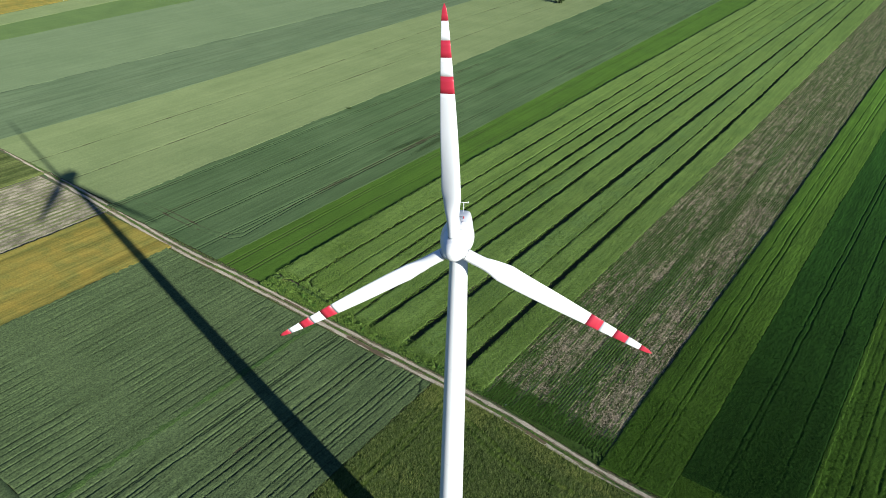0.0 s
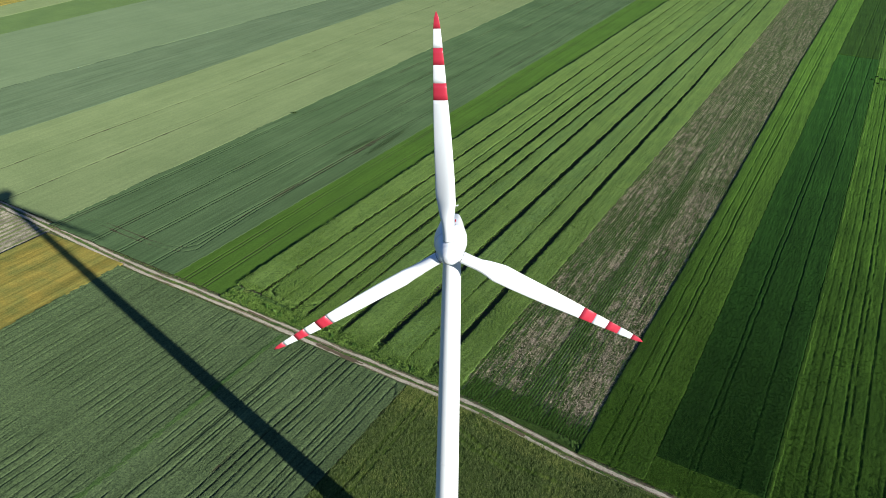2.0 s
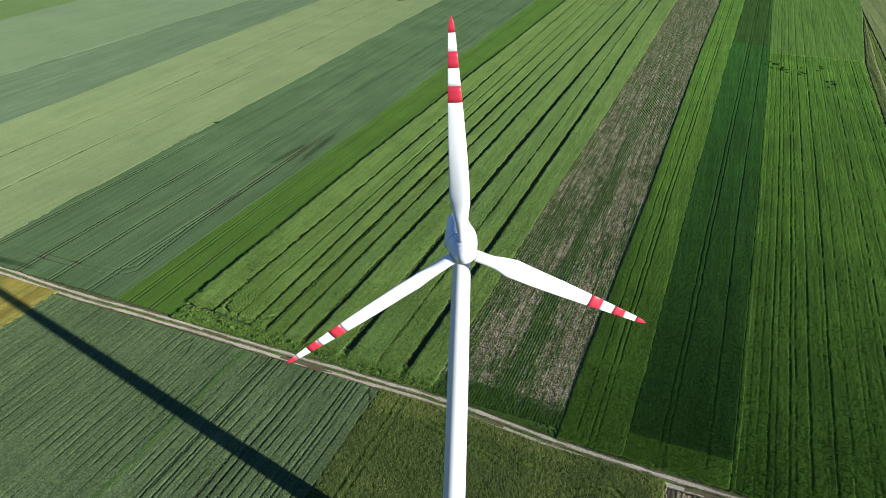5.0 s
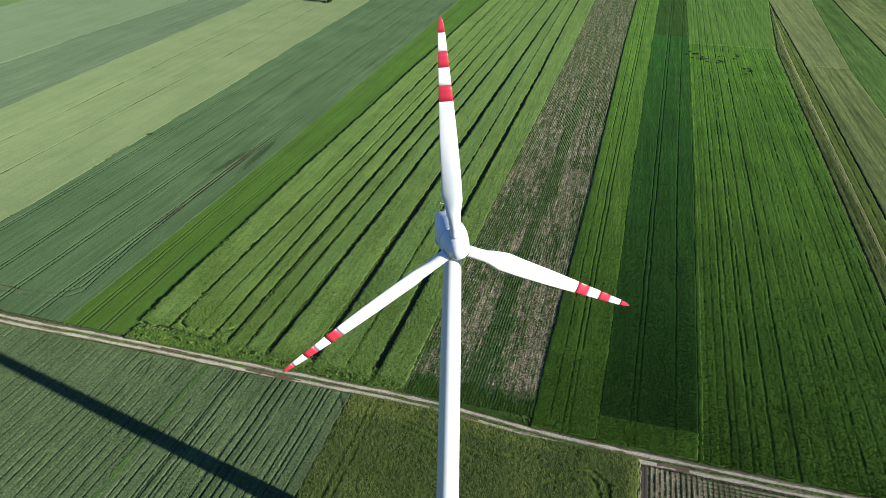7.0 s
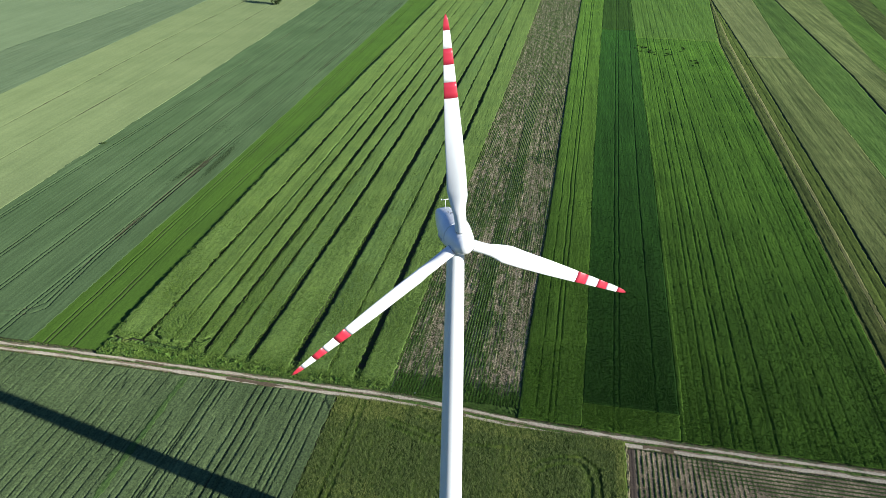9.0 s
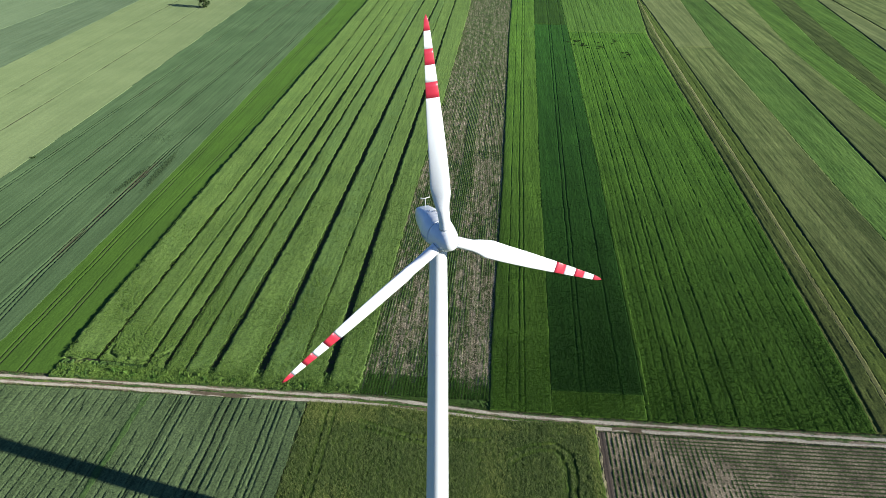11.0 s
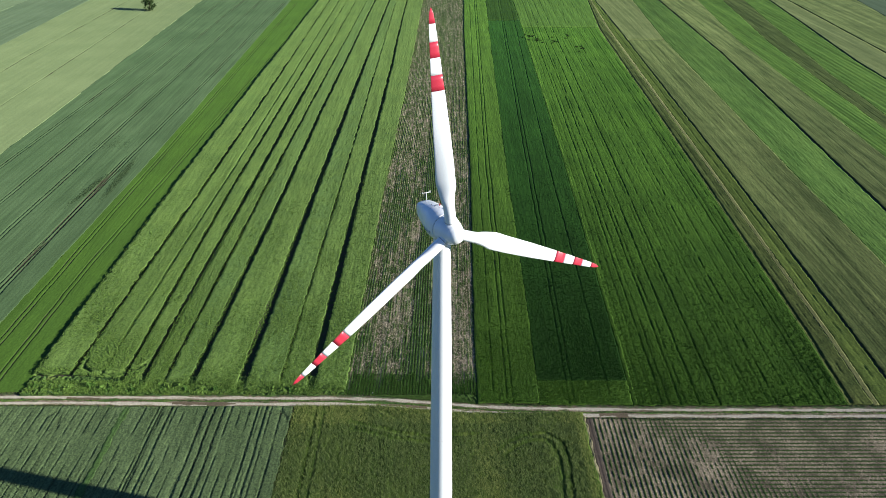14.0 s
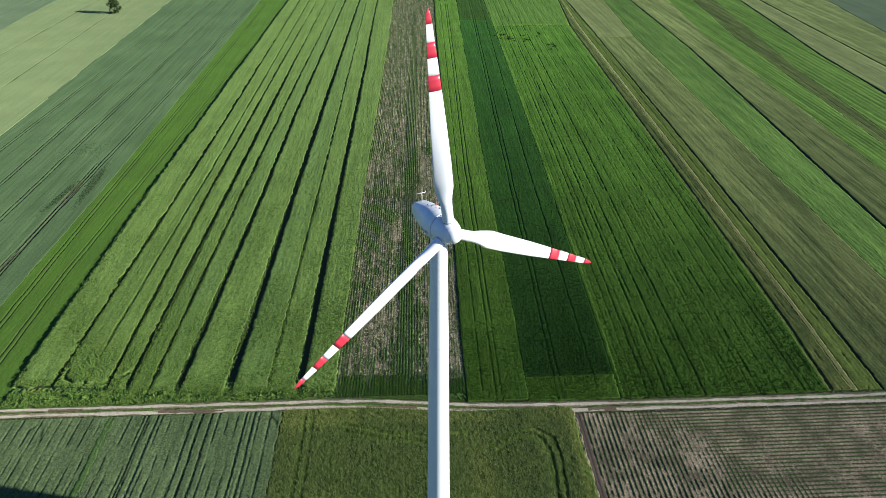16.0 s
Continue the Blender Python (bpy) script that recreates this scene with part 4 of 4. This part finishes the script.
def blade_piece(r0, r1, name, mat, parent, label=""):
    m = max(3, int((r1 - r0) / 0.6))
    return part(name, loft([blade_ring(r) for r in np.linspace(r0, r1, m + 1)]), mat, parent, label)


PHASE = 116.0
for k in range(3):
    blade = blade_piece(1.6, 24.0, "blade", M_white, turbine)
    blade.matrix_local = HEAD @ pose(0, 0, 0, 0, PHASE + 120 * k, 0)
    part("root_seal", loft([round_ring(2.02, 0.965), round_ring(2.09, 0.965)]), M_seam, blade, "dark seal ring where the blade enters the spinner")
    for r0, r1, red in ((24.0, 26.4, True), (26.4, 28.9, False), (28.9, 31.2, True), (31.2, 33.7, False), (33.7, 35.9, True)):
        blade_piece(r0, r1, "red_band" if red else "white_band", M_red if red else M_white, blade, "red warning band" if red else "")


# ---- single tree and scrub ----
def tree(x, y, height, crown_r, seed):
    rng = random.Random(seed)
    root = tagged(new("tree"), "solitary dark green broadleaf tree in the barley field", "tree")
    root.location = (x, y, 0)
    part("trunk", tube([(0, 0, -0.1), (0.1, 0.05, height * 0.2), (0.2, -0.1, height * 0.45), (0.1, 0.1, height * 0.75)], [0.5, 0.38, 0.28, 0.1]), M_bark, root)
    for k in range(9):
        a, z = rng.uniform(0, 6.28), height * rng.uniform(0.22, 0.6)
        r = crown_r * rng.uniform(0.5, 0.85)
        part("limb", tube([(0.1, 0, z), (r * 0.5 * math.cos(a), r * 0.5 * math.sin(a), z + r * 0.35), (r * math.cos(a), r * math.sin(a), z + r * 0.6)], [0.16, 0.1, 0.03], 6), M_bark, root)
    nr = np.random.default_rng(seed)
    clumps = []
    for k in range(75):
        a, q = nr.uniform(0, 6.28), nr.uniform(0, 1) ** 0.5
        z = nr.uniform(0.12, 1.0)
        rad = crown_r * (1 - (2 * z - 0.95) ** 2 * 0.75) * q
        clumps.append((rad * math.cos(a), rad * math.sin(a), z * height, nr.uniform(0.7, 1.5)))
    pts = np.concatenate([np.array(c[:3]) + nr.normal(0, 0.55, (90, 3)) * c[3] for c in clumps])
    pts[:, 2] = np.maximum(pts[:, 2], 1.2)
    n = len(pts)
    d1, d2 = nr.normal(0, 1, (n, 3)), nr.normal(0, 1, (n, 3))
    d1 /= np.linalg.norm(d1, axis=1)[:, None]
    d2 = np.cross(d1, d2)
    d2 /= np.linalg.norm(d2, axis=1)[:, None]
    s = nr.uniform(0.18, 0.4, (n, 1))
    v = np.stack([pts - d1 * s, pts + d2 * s * 0.6, pts + d1 * s, pts - d2 * s * 0.6], 1).reshape(-1, 3)
    crown = new("crown", mesh_np("crown", v, np.arange(4 * n).reshape(-1, 4), M_leaf, False))
    crown.parent = root
    return root


tree(-289, 609, 15.0, 6.3, 3)


def bush(x, y, z, size, seed, label, name="bush", mat=M_leaf):
    nr = np.random.default_rng(seed)
    n = 220
    p = nr.normal(0, 0.34, (n, 3)) * size * np.array([1, 1, 0.7])
    p[:, 2] = np.abs(p[:, 2])
    d1, d2 = nr.normal(0, 1, (n, 3)), nr.normal(0, 1, (n, 3))
    s = 0.16 * size
    v = np.stack([p - d1 * s, p + d2 * s * 0.5, p + d1 * s, p - d2 * s * 0.5], 1).reshape(-1, 3)
    v[:, 2] = np.maximum(v[:, 2], -0.3)
    ob = new(name, mesh_np(name, v, np.arange(4 * n).reshape(-1, 4), mat, False))
    ob.location = (x, y, z)
    return tagged(ob, label, "bush")


bush(-240.7, 229, 0.3, 1.7, 5, "small dark bush on the edge of the barley field")
# leafy clumps on the headland at the row ends
rh = random.Random(21)
for k in range(34):
    x = -131 + 92 * (k + rh.uniform(0, 0.9)) / 34
    y = float(np.interp(x, [-131, -100, -60, -40], [62.6, 62.4, 61.3, 60.9])) + rh.uniform(-0.4, 2.2)
    bush(x, y, 0.25, rh.uniform(1.0, 2.0), 500 + k, "leafy green weed clump on the headland beside the track", "weed_clump", M_tuft if k % 3 else M_tuft_dark)["group"] = "headland weed clumps"
rb = np.random.default_rng(12)
spots = np.concatenate([rb.normal(0, 1, (q, 2)) * [3.5, 6] + [x, y] for x, y, q in ((80, 507, 9), (86, 500, 6), (99, 497, 5), (117, 474, 7), (110, 505, 4))])
wp = np.concatenate([np.stack([x + rb.normal(0, 0.4, 18), y + rb.normal(0, 0.8, 18), np.full(18, 0.45)], -1) for x, y in spots])
tufts("weed_clumps", "dark weed clumps standing in the green crop", wp, 0.6, 0.4, 3, M_leaf, 31, "weeds", width=0.28)

# small pale stone beside the track
sb = bmesh.new()
bmesh.ops.create_icosphere(sb, subdivisions=2, radius=0.45)
for v in sb.verts:
    v.co *= 0.8 + 0.4 * noise.noise(v.co * 2.3)
    v.co.z = max(v.co.z * 0.8, -0.2)
sme = bpy.data.meshes.new("boundary_stone")
sb.to_mesh(sme)
sb.free()
sme.materials.append(M_stone)
stone = tagged(new("boundary_stone", sme), "small whitish boundary stone beside the farm track", "stone")
stone.location = (-21.4, 61.0, 0.25)


# ---- plants that make up the crops, nearest stretches ----
nr = np.random.default_rng(77)


def scatter(left, right, y0, y1, n, z, power=1.6):
    """Random stand of plants between two boundaries, denser towards y0."""
    y = y0 + (y1 - y0) * (nr.random(n) if power == 1.0 else -np.log(1 - 0.985 * nr.random(n)) / 4.2)
    l, r = line(left, y), line(right, y)
    return np.stack([l + 0.2 + (r - l - 0.4) * nr.random(n), y, np.full(n, float(z))], -1)


# leafy tops along the furrow edges and over the near part of the tall strips
pos = []
for k, (a, da, b, db) in enumerate(EDGES):
    for side, off in ((a, da + 0.2), (b, -db - 0.2)):
        ys = np.arange(FRONT[k], 230, 0.28)
        pos.append(np.stack([line(side, ys) + off + nr.normal(0, 0.25, len(ys)), ys, nr.uniform(0.2, 1.0, len(ys))], -1))
p = scatter(B_h, B_i, 62, 330, 40000, 1.1, 1.7)
keep = p[:, 1] > np.interp(p[:, 0], [-134, -119, -95, -60, -30], [69.5, 68.5, 65.5, 62.5, 62])
for f, hw in ((F_1, 0.8), (F_2, 0.75), (F_3, 1.05), (F_3b, 0.65), (F_4, 1.25), (F_5, 1.6), (F_6, 1.45)):
    keep &= np.abs(p[:, 0] - line(f, p[:, 1])) > hw
for (ax, ay), (bx, by) in zip(LANE, LANE[1:]):
    t = np.clip(((p[:, 0] - ax) * (bx - ax) + (p[:, 1] - ay) * (by - ay)) / ((bx - ax) ** 2 + (by - ay) ** 2), 0, 1)
    keep &= np.hypot(p[:, 0] - ax - t * (bx - ax), p[:, 1] - ay - t * (by - ay)) > 0.6
tufts("tall_crop_leaves", "leafy tops of the tall green crop", np.concatenate(pos + [p[keep]]), 0.42, 0.34, 3, M_tuft, 13, width=0.16)
# cereal leaves on the eastern strips
tufts("cereal_leaves", "leaf tips of the mid-green cereal strip", scatter(shift(B_j, 0.7), B_k, 56.4, 300, 12000, 0.38), 0.42, 0.2, 3, M_tuft_mid, 21, width=0.12)
tufts("cereal_leaves", "leaf tips at the light green crop end", scatter(B_k, B_l, 55.8, 66.3, 4200, 0.36, 1.0), 0.42, 0.2, 3, M_tuft_end, 22, width=0.12)
tufts("dark_cereal_leaves", "leaf tips of the dark green cereal", scatter(B_k, B_l, 66.8, 300, 18000, 0.38), 0.42, 0.2, 3, M_tuft_deep, 23, width=0.12)
tufts("broad_field_leaves", "leaf tips of the broad green field", scatter(B_l, B_m, 55.3, 300, 28000, 0.42), 0.42, 0.2, 3, M_tuft_broad, 24, width=0.13)
# wheat
tufts("wheat_leaves", "wheat leaf tips", scatter([(0, -183)], [(0, -45.7)], 54.4, -20, 20000, 0.62, 1.0), 0.36, 0.25, 3, M_tuft_wheat, 25, width=0.1)
# rough grass round the turbine, weeds along the track
p = np.concatenate([scatter([(0, -45.2)], [(0, 43.6)], 51.8, -12, 44000, 0.35, 1.0), scatter([(0, -45.2)], [(52, 9), (55, -19)], 52, 54.8, 1100, 0.3, 1.0)])
keep = np.ones(len(p), bool)
for pts, hw, _ in GRASS_BENDS:
    for (ax, ay), (bx, by) in zip(pts, pts[1:]):
        t = np.clip(((p[:, 0] - ax) * (bx - ax) + (p[:, 1] - ay) * (by - ay)) / ((bx - ax) ** 2 + (by - ay) ** 2), 0, 1)
        keep &= np.hypot(p[:, 0] - ax - t * (bx - ax), p[:, 1] - ay - t * (by - ay)) > hw + 0.2
for pts, hw, _, _ in GR:
    keep &= np.abs(p[:, 0] - line(pts, p[:, 1])) > hw + 0.1
p = p[keep]
hay = (vnoise(p[:, 0] * 0.07, p[:, 1] * 0.03, 320) + 0.35 * ((p[:, 0] < -22) & (p[:, 1] > 18)) + 0.3 * (p[:, 1] > 47) + 0.3 * (p[:, 0] > 41) + nr.normal(0, 0.12, len(p))) > 0.72
tufts("hay_tufts", "yellower seeding grass tufts", p[hay], 0.85, 0.8, 3, M_tuft_hay, 34, "grass", width=0.075, bias=1.65)
tufts("grass_tufts", "tall seeding grass tufts", p[~hay], 0.85, 0.8, 3, M_tuft_grass, 14, "grass", width=0.075, bias=1.65)
tufts("headland_weeds", "leafy weeds on the headland", scatter(B_h, B_i, 60.4, 66.5, 4200, 0.35, 1.0), 0.6, 0.45, 6, M_tuft, 26, "weeds", width=0.16)
n = 6000
x = nr.uniform(-260, 160, n)
off = np.where(nr.random(n) < 0.5, 2.6 + np.abs(nr.normal(0, 0.5, n)), -2.4 - np.abs(nr.normal(0, 0.3, n)))
off = np.where(nr.random(n) < 0.2, nr.normal(0, 0.25, n), off)
tufts("verge_weeds", "low weeds along the farm track", np.stack([x, track_y(x) + off, np.full(n, 0.03)], -1), 0.35, 0.3, 4, M_tuft_grass, 15, "weeds", width=0.12)
# leaves of the row crop and its dry litter
ys = 60.5 + 200 * nr.random(36000) ** 1.5
l, r = line(B_i, ys), line(B_j, ys)
row = np.floor(nr.random(36000) * (r - l) / 0.98)
x = l + (row + 0.5) * 0.98 + nr.normal(0, 0.13, 36000)
q = row_cover(x - l, row, ys, 62) + nr.normal(0, 0.12, 36000)
u = (x - l) / (r - l)
q = q + 0.65 * ((u > 0.47) & (u < 0.60)) + 0.45 * (ys < 70)
green = (q > 0.5) & (x < r - 0.3)
tufts("row_plants", "rows of low dark green crop plants", np.stack([x, ys, np.full(36000, 0.2)], -1)[green], 0.26, 0.28, 4, M_tuft_dark, 11, width=0.14)
dry = ~green & (x < r - 0.3) & (nr.random(36000) < 0.42)
tufts("dry_plants", "dried straw-coloured plant litter in the row crop", np.stack([x + 0.49 + nr.normal(0, 0.35, 36000), ys, np.full(36000, 0.1)], -1)[dry], 0.2, 0.5, 3, M_straw_leaf, 12, width=0.2)
p = np.concatenate([np.stack([cx + 0.6 * ax * nr.normal(0, 1, k), cy + 0.6 * ay * nr.normal(0, 1, k), np.full(k, 0.12)], -1) for cx, cy, ax, ay in BARE for k in [int(6 * ax * ay)]])
p = p[(p[:, 0] > line(B_i, p[:, 1]) + 0.4) & (p[:, 0] < line(B_j, p[:, 1]) - 0.5) & (p[:, 1] > 64)]
tufts("dry_plants", "straw-coloured withered plants in the bare patches", p, 0.22, 0.55, 3, M_straw_leaf, 35, width=0.22)
# dense green row ends beside the track
p = scatter(B_i, B_j, 60.3, 70.5, 5200, 0.12, 1.0)
l = line(B_i, p[:, 1])
p[:, 0] = l + (np.floor((p[:, 0] - l) / 0.98) + 0.5) * 0.98 + nr.normal(0, 0.1, len(p))
p = p[(p[:, 1] < 62 + 9 * vnoise(p[:, 0] * 0.45, p[:, 0] * 0, 310)) & (p[:, 0] < line(B_j, p[:, 1]) - 0.3)]
tufts("row_end_plants", "dense dark green plants at the row ends", p, 0.5, 0.4, 6, M_tuft_dark, 33, width=0.2)
# lodged stalks in the grey-green cereal
M_lodged = leaf_mat("lodged_stalk", (0.03, 0.06, 0.022), (0.06, 0.095, 0.04))
for cx, cy, ax, ay, turn, k in ((-165, 221, 1.6, 20, 0.06, 1500), (-175, 206, 1.2, 13, -0.12, 700), (-186, 262, 12, 12, 0.3, 160)):
    a, b = nr.normal(0, 0.5, k) * ax, nr.normal(0, 0.5, k) * ay
    pos = np.stack([cx + a * math.cos(turn) - b * math.sin(turn), cy + a * math.sin(turn) + b * math.cos(turn), np.full(k, 0.6)], -1)
    tufts("lodged_cereal", "dark flattened stalks lodged in the grey-green cereal", pos, 0.14, 0.8, 3, M_lodged, 400 + k, "cereal", width=0.3)
